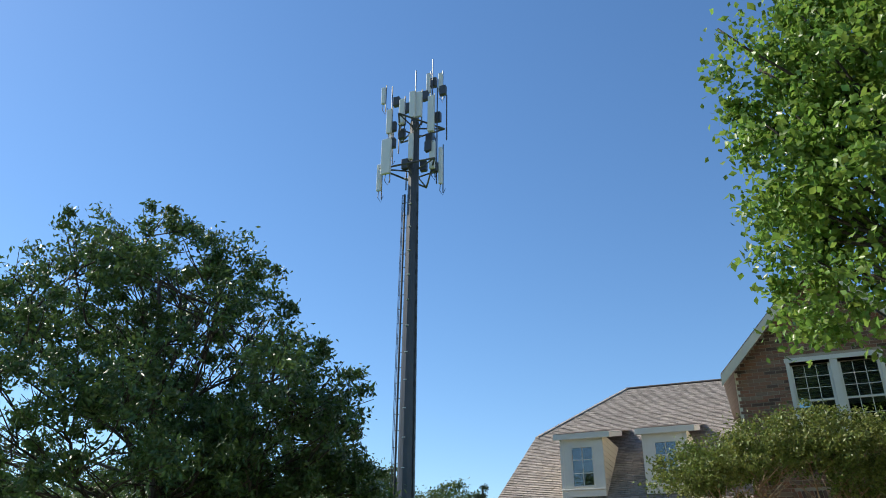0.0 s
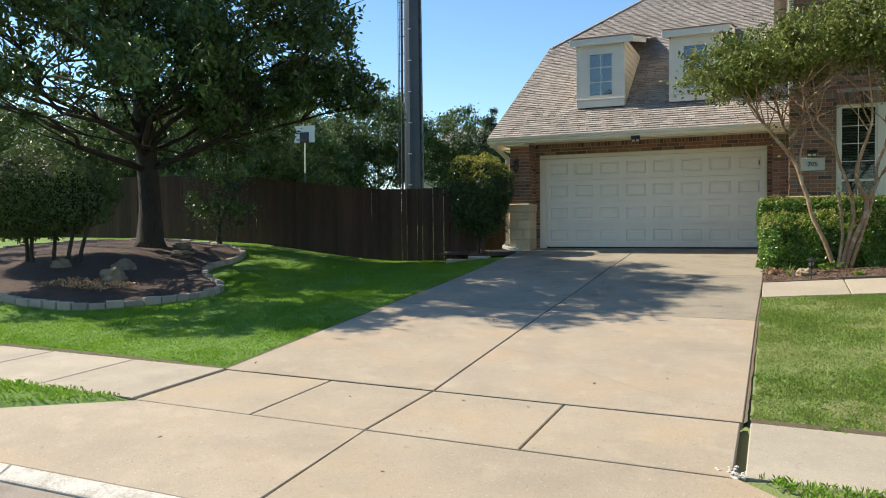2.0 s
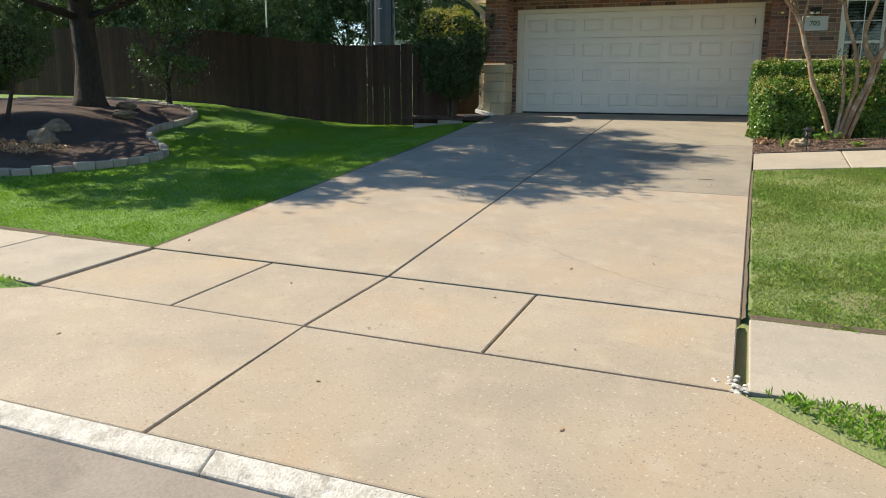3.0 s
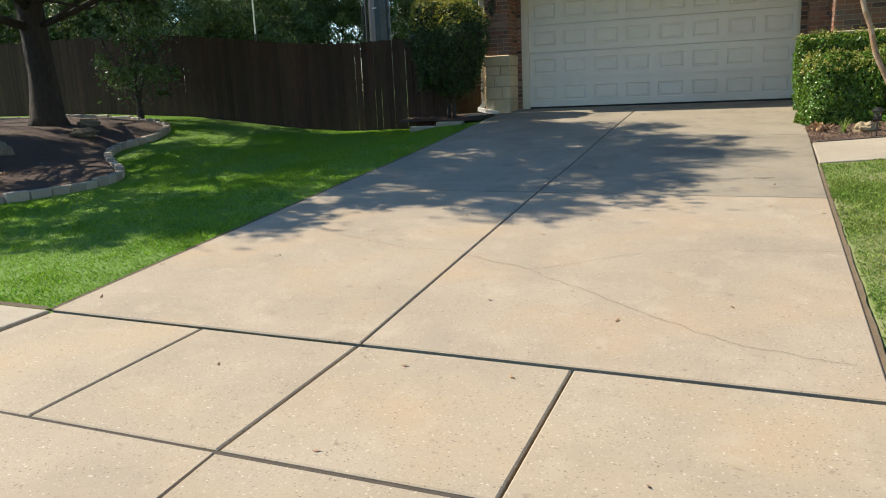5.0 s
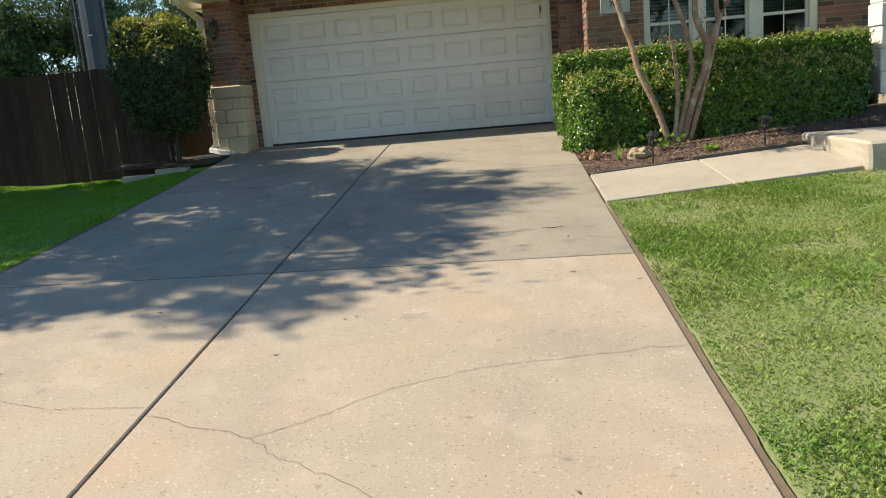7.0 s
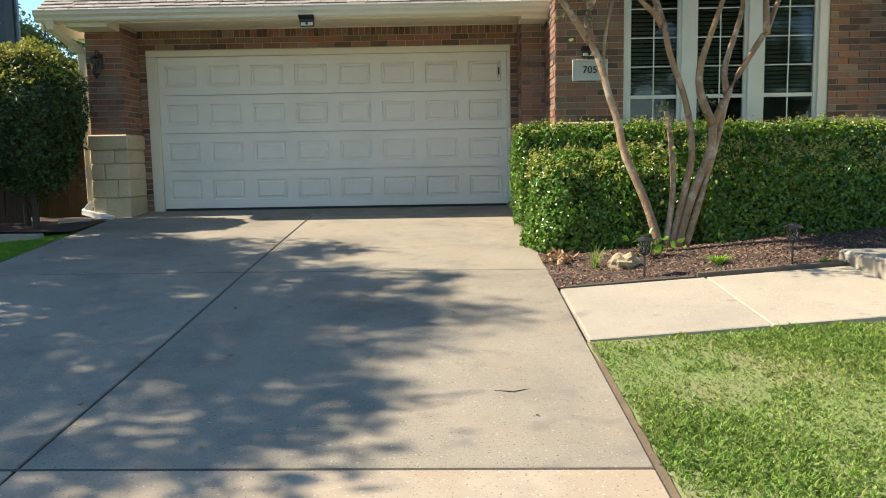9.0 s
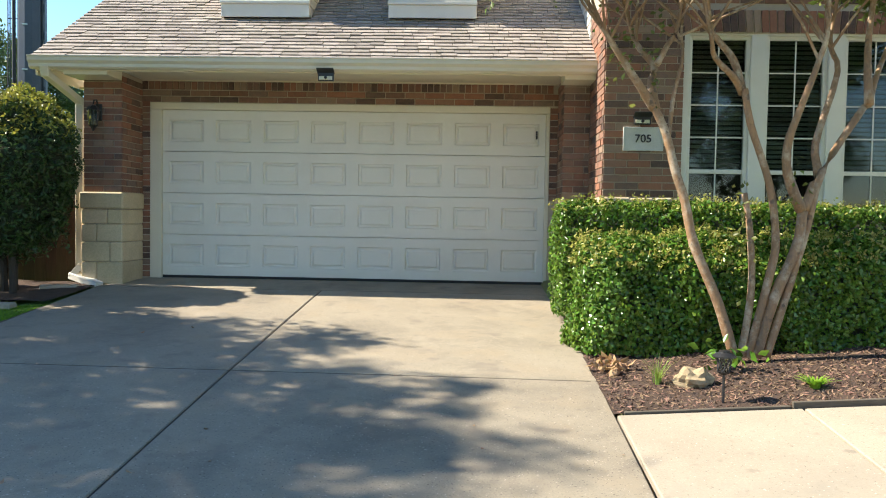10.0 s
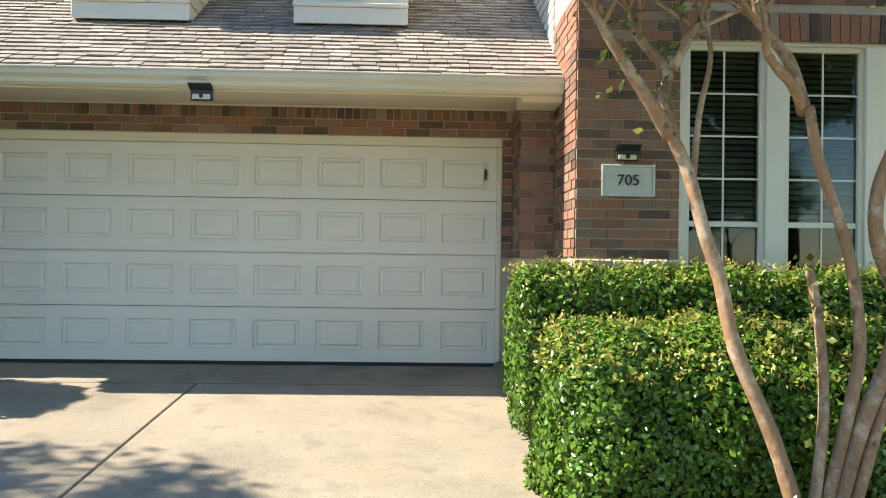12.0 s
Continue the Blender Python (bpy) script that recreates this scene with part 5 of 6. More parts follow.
for i, (x, y, w, h) in enumerate(((-8.0, -8.1, 0.25, 0.16), (-8.7, -7.2, 0.22, 0.15), (-9.3, -5.0, 0.28, 0.1), (-9.9, -7.6, 0.2, 0.14), (-10.0, -4.2, 0.22, 0.12))):
    rock(x, y, bed_top(x, y), w, w * 0.7, h, i + 2.3, "weathered pale rock lying in the mulch bed")
g5 = np.random.default_rng(5)
pp = np.stack([g5.uniform(-8.8, -7.3, 500), g5.uniform(-9.0, -8.2, 500), np.zeros(500)], 1)
pp[:, 2] = [bed_top(x, y) + 0.02 for x, y, _ in pp]
tagged(leaf_mesh("dry_leaves", pp, 0.07, DRY_LEAF), "scatter of dry tan leaves in the mulch bed", "leaf litter", kind="stuff")

# ---- bed by the house ----
hv, hf = [], []
hx, hy = np.linspace(2.456, 7.0, 24), np.linspace(-4.92, -1.5, 18)


def bed_z(x, y):
    return walk_z(x, -4.9) - 0.022 + 0.09 * max(0.0, min(0.5, (y + 4.92))) + 0.07 * max(0.0, min(1.1, y + 4.42)) + 0.02 * noise.noise(Vector((x * 2, y * 2, 4)))


for y in hy:
    for x in hx:
        hv.append((x, y, bed_z(x, y) + 0.02))
for j in range(17):
    for i in range(23):
        hf.append((j * 24 + i, j * 24 + i + 1, (j + 1) * 24 + i + 1, (j + 1) * 24 + i))
tagged(raw("mulch_bed", hv, hf, MULCH, smooth=True), "brown bark mulch bed before the hedge", "flower bed", kind="structure")
g6 = np.random.default_rng(6)
mp_ = np.stack([g6.uniform(2.465, 6.0, 5200), g6.uniform(-4.9, -3.5, 5200), np.zeros(5200)], 1)
mp_[:, 2] = [bed_z(x, y) + 0.026 for x, y, _ in mp_]
tagged(leaf_mesh("bark_chips", mp_, 0.045, MULCH_CHIP, aspect=0.3, normals=np.tile(np.array([0.0, 0.0, 1.0]), (5200, 1)), follow=2.5), "loose reddish-brown bark chips on the bed", "mulch", kind="stuff")
edge = empty("bed_edging", 3.6, -4.9, -0.4, "low dark timber edging along the front walk", "edging")
for x0, x1, rise in ((2.52, 3.55, -0.008), (3.56, 4.72, 0.016)):
    m = Matrix.Translation(((x0 + x1) / 2, -4.912, walk_z((x0 + x1) / 2, -4.9) + rise)) @ Matrix.Rotation(-math.atan(0.065), 4, "Y")
    part("edging_board", box(bmesh.new(), -(x1 - x0) / 2, (x1 - x0) / 2, -0.012, 0.012, -0.06, 0.018, 0.004, m), TIMBER, edge)
rock(3.10, -4.40, bed_z(3.10, -4.40), 0.12, 0.1, 0.1, 4.6, "tan garden rock beside the crape myrtle", stone=TAN_ROCK)


def tuft(name, x, y, n, h, spread, mat, label, width=0.012, category="plant"):
    """A tuft of arching blades."""
    z = bed_z(x, y) + 0.015
    g = np.random.default_rng(int(abs(x * 100)))
    V, F = [], []
    for i in range(n):
        a = g.uniform(0, 6.28)
        L = h * g.uniform(0.6, 1.15)
        d = np.array([math.cos(a), math.sin(a), 0])
        s = np.array([-math.sin(a), math.cos(a), 0]) * width / 2
        o = np.array([x, y, z]) + d * g.uniform(0, 0.03)
        lean = spread * g.uniform(0.3, 1.0)
        b = len(V)
        for k in range(4):
            t = k / 3
            p = o + d * lean * t * t + np.array([0, 0, L * (t - 0.25 * t * t * (lean / h))])
            w = s * (1 - 0.9 * t)
            V += [p - w, p + w]
        for k in range(3):
            F.append((b + 2 * k, b + 2 * k + 1, b + 2 * k + 3, b + 2 * k + 2))
    return tagged(raw(name, V, F, mat), label, category)


tuft("grass_tuft", 2.86, -4.35, 34, 0.20, 0.14, GRASS_R, "small tuft of thin grass growing in the mulch")
tuft("leafy_weed", 3.86, -4.55, 46, 0.11, 0.16, GRASS_L, "low bright green plant in the mulch bed", 0.035)
tuft("leafy_weed", 4.62, -4.8, 14, 0.07, 0.08, GRASS_L, "tiny green seedling beside the timber edging", 0.02)
sh = np.array([3.42, -4.12, bed_z(3.42, -4.12) + 0.13]) + np.random.default_rng(2).normal(size=(42, 3)) * np.array([0.12, 0.08, 0.05])
sucker = empty("basal_shoot", 3.45, -4.1, bed_z(3.45, -4.1), "bright green leafy shoot at the foot of the stems", "plant")
leaf_mesh("leaves", sh, 0.085, LEAF_HEDGE, sucker, aspect=0.6)
part("stalk", tube([(3.45, -4.08, bed_z(3.45, -4.08) - 0.02), (3.40, -4.12, bed_z(3.4, -4.1) + 0.16)], 0.006, 6), CRAPE_BARK, sucker)
dl = np.stack([np.random.default_rng(7).normal(2.62, 0.07, 70), np.random.default_rng(8).normal(-3.95, 0.1, 70), np.zeros(70)], 1)
dl[:, 2] = [max(bed_z(x, y), drive_z(x, y)) + 0.03 + 0.05 * random.random() for x, y, _ in dl]
tagged(leaf_mesh("dry_leaves", dl, 0.085, DRY_LEAF, aspect=0.5), "heap of dry orange-brown leaves against the hedge", "leaf litter", kind="stuff")


def path_light(x, y):
    """A stake light: stake, collar, caged lantern and a sloped cap."""
    z = bed_z(x, y)
    t = empty("path_light", x, y, z, "black solar path light on a stake in the mulch", "path light", "path lights by the walk")
    part("stake", tube([(x, y, z - 0.1), (x, y, z + 0.22)], 0.009, 8), BLACK, t)
    part("collar", tube([(x, y, z + 0.205), (x, y, z + 0.22), (x, y, z + 0.228)], [0.02, 0.042, 0.046], 12), BLACK, t)
    part("lantern_glass", tube([(x, y, z + 0.23), (x, y, z + 0.32)], [0.036, 0.046], 12), GLASS, t, "clear ribbed glass")
    bm = bmesh.new()
    for k in range(6):
        a = k * math.pi / 3
        b = a + math.pi / 3
        tube([(x + 0.041 * math.cos(a), y + 0.041 * math.sin(a), z + 0.225), (x + 0.051 * math.cos(b), y + 0.051 * math.sin(b), z + 0.325)], 0.005, 5, bm)
        tube([(x + 0.041 * math.cos(b), y + 0.041 * math.sin(b), z + 0.225), (x + 0.051 * math.cos(a), y + 0.051 * math.sin(a), z + 0.325)], 0.005, 5, bm)
    part("cage", bm, BLACK, t)
    part("cap", tube([(x, y, z + 0.318), (x, y, z + 0.322), (x, y, z + 0.329), (x, y, z + 0.345), (x, y, z + 0.352), (x, y, z + 0.362), (x, y, z + 0.366)], [0.06, 0.074, 0.074, 0.05, 0.034, 0.034, 0.004], 18), BLACK, t)
    return t


path_light(3.18, -4.77)
path_light(4.36, -4.80)

# ---- fittings on the house ----


def solar_flood(x, y, z, w, h):
    t = empty("floodlight", x, y, z, "small black solar floodlight with a motion sensor", "floodlight", "solar floodlights")
    one_box("housing", x - w / 2, x + w / 2, y, y + 0.035, z, z + h, BLACK, t, "", 0.006)
    one_box("lens", x - w / 2 + 0.015, x + w / 2 - 0.015, y - 0.006, y - 0.0, z + 0.012, z + h * 0.52, LENS, t, "pale lens panel", 0.003)
    m = Matrix.Translation((x, y - 0.02, z + h + 0.002)) @ Matrix.Rotation(radians(-28), 4, "X")
    part("solar_panel", box(bmesh.new(), -w / 2 - 0.008, w / 2 + 0.008, -0.055, 0.05, -0.005, 0.005, 0.003, m), BLACK, t)
    part("sensor", lumpy(bmesh.new(), (x, y - 0.012, z + h * 0.36), (0.018, 0.016, 0.018), 1, 0.0, 2), BLACK, t, smooth=True)
    return t


solar_flood(-0.14, -1.08, 2.345, 0.18, 0.105)
solar_flood(3.31, WY - 0.045, 1.835, 0.175, 0.095)

plaque = empty("house_number_plaque", 3.325, WY - 0.02, 1.56, "pale cast stone house number plaque reading 705", "house number")
bm = bmesh.new()
box(bm, 3.115, 3.537, WY - 0.022, WY + 0.01, 1.561, 1.81, 0.006)
part("plate", bm, PLAQUE, plaque)
for a, b, c, d in ((3.115, 3.537, 1.79, 1.81), (3.115, 3.537, 1.561, 1.581), (3.115, 3.135, 1.583, 1.788), (3.517, 3.537, 1.583, 1.788)):
    one_box("rim", a, b, WY - 0.032, WY - 0.024, c, d, PLAQUE, plaque, "", 0.003)
cx = 3.325
for i, ch in enumerate("705"):
    cu = bpy.data.curves.new("digit", "FONT")
    cu.body, cu.size, cu.extrude, cu.align_x, cu.align_y, cu.offset = ch, 0.118, 0.004, "CENTER", "CENTER", 0.0012
    tmp = bpy.data.objects.new("digit", cu)
    scene.collection.objects.link(tmp)
    me = bpy.data.meshes.new_from_object(tmp.evaluated_get(bpy.context.evaluated_depsgraph_get()))
    bpy.data.objects.remove(tmp)
    me.materials.append(BLACK)
    ob = new("digit", me)
    ob.matrix_basis = pose(cx + (i - 1) * 0.06, WY - 0.026, 1.686, 90, 0, 0)
    put(ob, plaque)
    tagged(ob, "black numeral " + ch)

lan = empty("wall_lantern", -2.98, -0.62, 1.9, "black metal wall lantern on the garage pillar", "wall lamp")
one_box("back_plate", -3.02, -2.94, -0.632, -0.612, 1.92, 2.12, BLACK, lan, "", 0.006)
part("arm", tube([(-2.98, -0.62, 2.05), (-2.98, -0.68, 2.16), (-2.98, -0.74, 2.15), (-2.98, -0.76, 2.10)], 0.009, 7), BLACK, lan)
part("roof_cap", tube([(-2.98, -0.76, 2.09), (-2.98, -0.76, 2.07), (-2.98, -0.76, 2.03)], [0.015, 0.05, 0.085], 6), BLACK, lan)
part("lantern_glass", tube([(-2.98, -0.76, 2.028), (-2.98, -0.76, 1.85)], [0.07, 0.05], 6), GLASS, lan, "clear glass lantern panes")
bm = bmesh.new()
for k in range(6):
    a = k * math.pi / 3
    tube([(-2.98 + 0.072 * math.cos(a), -0.76 + 0.072 * math.sin(a), 2.03), (-2.98 + 0.052 * math.cos(a), -0.76 + 0.052 * math.sin(a), 1.85)], 0.005, 5, bm)
part("cage", bm, BLACK, lan)
part("finial", tube([(-2.98, -0.76, 1.85), (-2.98, -0.76, 1.83), (-2.98, -0.76, 1.78)], [0.055, 0.03, 0.008], 6), BLACK, lan)

# ---- edging pieces and soil strip by the fence ----
for i, (x, y, L) in enumerate(((-3.45, -2.0, 0.55), (-4.05, -1.86, 0.55))):
    m = Matrix.Translation((x, y, land_z(x, y) + 0.02)) @ Matrix.Rotation(-0.12, 4, "Z")
    tagged(part("edging_stone", box(bmesh.new(), -L / 2, L / 2, -0.06, 0.06, -0.08, 0.06, 0.015, m), EDGING), "flat concrete edging block at the lawn corner", "edging", "edging blocks by the fence")
sv2, sf2 = [], []
for j in range(4):
    for i in range(9):
        x = -2.95 - 0.22 * i
        y = -1.85 + j * 0.42 + 0.02 * i
        sv2.append((x, y, max(land_z(x, y), drive_z(x, y) - 0.01) + 0.012 + 0.015 * noise.noise(Vector((x * 4, y * 4, 0)))))
for j in range(3):
    for i in range(8):
        sf2.append((j * 9 + i, (j + 1) * 9 + i, (j + 1) * 9 + i + 1, j * 9 + i + 1))
tagged(raw("soil_strip", sv2, sf2, MULCH, smooth=True), "dark soil patch at the foot of the shrub", "flower bed", kind="structure")
m = Matrix.Translation((-3.28, -0.98, -0.06)) @ Matrix.Rotation(0.35, 4, "Z")
tagged(part("splash_block", box(bmesh.new(), -0.2, 0.2, -0.07, 0.07, -0.04, 0.02, 0.012, m), EDGING), "pale stone splash block under the downspout", "splash block")

# ---- cracks, twig, litter on the driveway ----


def crack(pts, w, seed):
    """A meandering hairline crack as a narrow sunken-looking strip of dark grit."""
    V, F = [], []
    n = 90
    tot = len(pts) - 1
    for i in range(n + 1):
        t = i / n * tot
        k = min(int(t), tot - 1)
        a, b = Vector((*pts[k], 0)), Vector((*pts[k + 1], 0))
        p = a.lerp(b, t - k)
        d = (b - a).normalized()
        s = Vector((-d.y, d.x, 0))
        p = p + s * 0.03 * noise.noise(Vector((i * 0.22, seed, 0))) + s * 0.016 * noise.noise(Vector((i * 0.9, seed, 4)))
        ww = w * (0.5 + 0.8 * abs(noise.noise(Vector((i * 0.8, seed, 9)))))
        for q in (p - s * ww, p + s * ww):
            V.append((q.x, q.y, drive_z(q.x, q.y) + 0.004))
    for i in range(n):
        F.append((2 * i, 2 * i + 1, 2 * i + 3, 2 * i + 2))
    return raw("crack", V, F, CRACK, driveway)


crack(((-0.2, -10.04), (0.37, -10.27), (0.6, -10.13), (0.89, -9.87), (1.38, -9.65), (1.9, -9.56), (2.4, -9.48)), 0.002, 1)
crack(((0.37, -10.27), (0.53, -10.43), (0.8, -10.59), (1.14, -10.86), (1.53, -11.13), (1.79, -11.28), (2.33, -11.40)), 0.0019, 2)
crack(((-1.56, -9.64), (-0.77, -9.93), (-0.25, -9.95)), 0.002, 3)
tw = empty("twig", 1.9, -6.9, drive_z(1.9, -6.9), "small bent twig lying on the driveway", "twig")
part("stick", tube([(1.82, -7.0, drive_z(1.82, -7.0) + 0.001), (1.92, -7.03, drive_z(1.9, -7) + 0.003), (2.02, -6.97, drive_z(2, -7) + 0.001)], [0.002, 0.003, 0.0015], 5), BARK, tw)
gl = np.random.default_rng(17)
lp = np.stack([gl.uniform(-2.5, 2.4, 60), gl.uniform(-13.8, -2, 60), np.zeros(60)], 1)
lp[:, 2] = [drive_z(x, y) + 0.008 for x, y, _ in lp]
tagged(leaf_mesh("fallen_leaves", lp, 0.04, DRY_LEAF, normals=np.tile(np.array([0.0, 0.0, 1.0]), (60, 1)), follow=4.0), "few small dry leaves scattered on the driveway", "leaf litter", kind="stuff")
gravel = bmesh.new()
for k in range(26):
    x, y = 2.40 + gl.normal() * 0.06, -12.93 + gl.normal() * 0.05
    lumpy(gravel, (x, y, drive_z(x, y) - 0.002), (0.018, 0.014, 0.012), k, 0.5, 1)
tagged(part("broken_concrete", gravel, CURB), "crumbled concrete bits at the broken slab corner", "rubble", kind="stuff")


# ---- grass ----
def grass(name, areas, per_m2, h, mat, label, seed, keep, lift=0.0, width=0.0039):
    g = np.random.default_rng(seed)
    P = []
    for x0, x1, y0, y1, dens in areas:
        n = int((x1 - x0) * (y1 - y0) * per_m2 * dens)
        P.append(np.stack([g.uniform(x0, x1, n), g.uniform(y0, y1, n)], 1))
    P = np.concatenate(P)
    P = P[[keep(x, y) for x, y in P]]
    n = len(P)
    z = np.array([land_z(x, y) for x, y in P])
    o = np.stack([P[:, 0], P[:, 1], z - 0.01 + lift], 1)
    a = g.uniform(0, 6.28, n)
    patch = np.array([0.75 + 0.5 * noise.noise(Vector((x * 0.9, y * 0.9, seed))) + 0.3 * noise.noise(Vector((x * 3, y * 3, seed))) for x, y in P])
    L = h * g.uniform(0.5, 1.2, n) * np.clip(patch, 0.62, 1.35)
    lean = g.uniform(0.2, 0.9, n)
    d = np.stack([np.cos(a), np.sin(a), np.zeros(n)], 1)
    s = np.stack([-np.sin(a), np.cos(a), np.zeros(n)], 1) * width
    v = np.empty((n, 4, 3), np.float32)
    up = np.array([0, 0, 1.0])
    mid = o + d * (L * lean * 0.35)[:, None] + up * (L * 0.6)[:, None]
    v[:, 0], v[:, 1] = o - s, mid + s
    v[:, 2] = o + d * (L * lean)[:, None] + up * (L * (1.0 - 0.3 * lean))[:, None]
    v[:, 3] = mid - s
    return tagged(tri_mesh(name, v.reshape(-1, 3), (np.arange(n)[:, None] * 4 + np.array([0, 1, 2, 0, 2, 3])).reshape(-1, 3), mat), label, "grass", kind="stuff")


BED_RING = [bed_edge(2 * math.pi * i / NB - math.pi) for i in range(NB)]


def in_bed(x, y):
    if not (-16.0 < x < -6.0 and -10.0 < y < -1.7):
        return False
    c = False
    for (xa, ya), (xb, yb) in zip(BED_RING, BED_RING[1:] + BED_RING[:1]):
        if (ya > y) != (yb > y) and x < (xb - xa) * (y - ya) / (yb - ya) + xa:
            c = not c
    return c


def left_edge(y):
    return float(np.interp(y, [p[0] for p in LEFT], [p[1] for p in LEFT]))


def thin(x, y):
    """Thinner growth in patches of the dry lawn, and a bare rim along the concrete."""
    n = noise.noise(Vector((x * 1.5, y * 1.5, 6.0))) + 0.5 * noise.noise(Vector((x * 5.0, y * 5.0, 2.0)))
    return x > 2.475 + 0.03 * noise.noise(Vector((y * 4, 0, 0))) and (n < 0.2 or noise.noise(Vector((x * 61.0, y * 61.0, 1.0))) > -0.05)


grass("lawn_grass", ((-7.5, -2.55, -11.78, -1.9, 1.0), (-16, -7.5, -11.78, -1.1, 0.5), (-7.5, -4.4, -1.9, -1.02, 1.0)), 4200, 0.040, GRASS_L, "lush bright green mown lawn beside the driveway", 51, lambda x, y: x < left_edge(y) - 0.035 and not in_bed(x, y) and y < -1.02)
grass("lawn_grass", ((2.46, 5.2, -11.78, -6.2, 1.0), (5.2, 11.0, -11.78, -6.2, 0.30)), 9500, 0.040, GRASS_R, "patchy yellow-green mown lawn beside the front walk", 52, thin, 0.0, 0.0027)
grass("lawn_grass", ((2.46, 7.0, -11.78, -6.2, 1.0),), 2600, 0.056, GRASS_R, "taller green grass clumps in the patchy lawn", 57, lambda x, y: x > 2.5 and noise.noise(Vector((x * 3.2, y * 3.2, 3.0))) + 0.7 * noise.noise(Vector((x * 8.0, y * 8.0, 8.0))) > 0.28, 0.0, 0.0042)
grass("lawn_grass", ((2.45, 8.0, -14.4, -13.03, 1.0), (-9.0, -2.6, -14.4, -13.03, 0.8)), 3000, 0.06, GRASS_L, "grass of the strip between sidewalk and kerb", 53, lambda x, y: (x > 2.49 + 1.17 * (-13.0 - y)) or (x < -2.60 - 1.72 * (-13.0 - y)), 0.03)

# ---- cell tower ----
tower = empty("cell_tower", -14.05, 16.8, 0.6, "tall grey steel cell tower with antenna panels on top", "cell tower")
AX, AY = -14.05, 16.8
part("pole", tube([(AX, AY, 0.3), (AX, AY, 10), (AX, AY, 20), (AX, AY, 28.8)], [0.50, 0.45, 0.37, 0.30], 12), STEEL, tower)
for k in range(14):
    z = 2.6 + k * 1.55
    part("step_clip", box(bmesh.new(), AX - 0.09, AX + 0.09, AY - 0.50 + 0.006 * k, AY - 0.40 + 0.006 * k, z, z + 0.04), ANTENNA, tower)
for dx, r in ((-0.82, 0.018), (-0.74, 0.018), (-0.60, 0.06), (0.48, 0.03)):
    part("cable", tube([(AX + dx, AY - 0.15, 0.5), (AX + dx * 0.93, AY - 0.15, 12), (AX + dx * 0.8, AY - 0.15, 23.6)], r, 6), CABLE, tower)
for k in range(26):
    z = 1.5 + k * 0.86
    part("cable_rung", box(bmesh.new(), AX - 0.84 * (1 - 0.008 * k), AX - 0.35, AY - 0.17, AY - 0.13, z, z + 0.03), STEEL, tower)
for k in range(22):
    z = 3 + k * 0.95
    part("climbing_peg", box(bmesh.new(), AX + 0.40 - 0.006 * k, AX + 0.56 - 0.006 * k, AY - 0.15, AY - 0.12, z, z + 0.28), STEEL, tower)


def triangle_frame(z, r, turn):
    """A three-sided antenna platform of pipes with struts to the pole."""
    pts = [(AX + r * math.cos(a), AY + r * math.sin(a), z) for a in (turn, turn + 2.094, turn + 4.189)]
    for a, b in ((0, 1), (1, 2), (2, 0)):
        part("platform_pipe", tube([pts[a], pts[b]], 0.06, 6), STEEL, tower)
        mid = [(p + q) / 2 for p, q in zip(pts[a], pts[b])]
        part("platform_strut", tube([(AX, AY, z - 0.5), mid], 0.05, 6), STEEL, tower)
        part("platform_strut", tube([(AX, AY, z), pts[a]], 0.05, 6), STEEL, tower)


for z, r, t in ((25.2, 2.1, -0.5), (28.4, 1.9, 0.4)):
    triangle_frame(z, r, t)


def antenna(dx, dy, z0, z1, w, d, mat=ANTENNA):
    """A panel antenna with its mounting pipe and brackets."""
    x, y = AX + dx * (0.86 if dx > 0 else 1.0) - 0.08, AY + dy
    a = part("antenna_panel", box(bmesh.new(), x - w / 2, x + w / 2, y - d / 2, y + d / 2, z0, z1, 0.03), mat, tower)
    part("mount_pipe", tube([(x + w * 0.3, y + d, z0 - 0.5), (x + w * 0.3, y + d, z1 + 0.35)], 0.035, 6), STEEL, tower)
    part("jumper_cable", tube([(x, y, z0), (x - 0.05, y, z0 - 0.45), (x + 0.12, y + 0.1, z0 - 0.75), (x + 0.25, y + 0.15, z0 - 0.3)], 0.025, 5), CABLE, tower)


for row in ((-2.05, -0.4, 30.6, 31.9, 0.26, 0.2), (-1.35, -0.8, 27.9, 29.7, 0.34, 0.2), (-1.2, -1.3, 24.6, 27.1, 0.62, 0.22), (-2.2, -0.2, 24.2, 26.1, 0.3, 0.2), (-0.42, -0.9, 28.3, 30.2, 0.36, 0.2), (0.35, -0.9, 28.6, 30.6, 0.38, 0.2), (0.76, -0.7, 28.7, 30.6, 0.42, 0.22),
            (0.85, 0.6, 31.4, 33.0, 0.26, 0.2), (2.0, 0.3, 31.0, 32.5, 0.26, 0.2), (1.6, -0.4, 27.6, 30.3, 0.4, 0.24), (1.65, -0.2, 25.0, 27.0, 0.36, 0.2), (2.15, 0.1, 24.0, 26.6, 0.22, 0.24), (-1.75, 0.3, 26.9, 28.8, 0.2, 0.2), (0.1, -0.5, 25.8, 27.7, 0.3, 0.2)):
    antenna(*row)
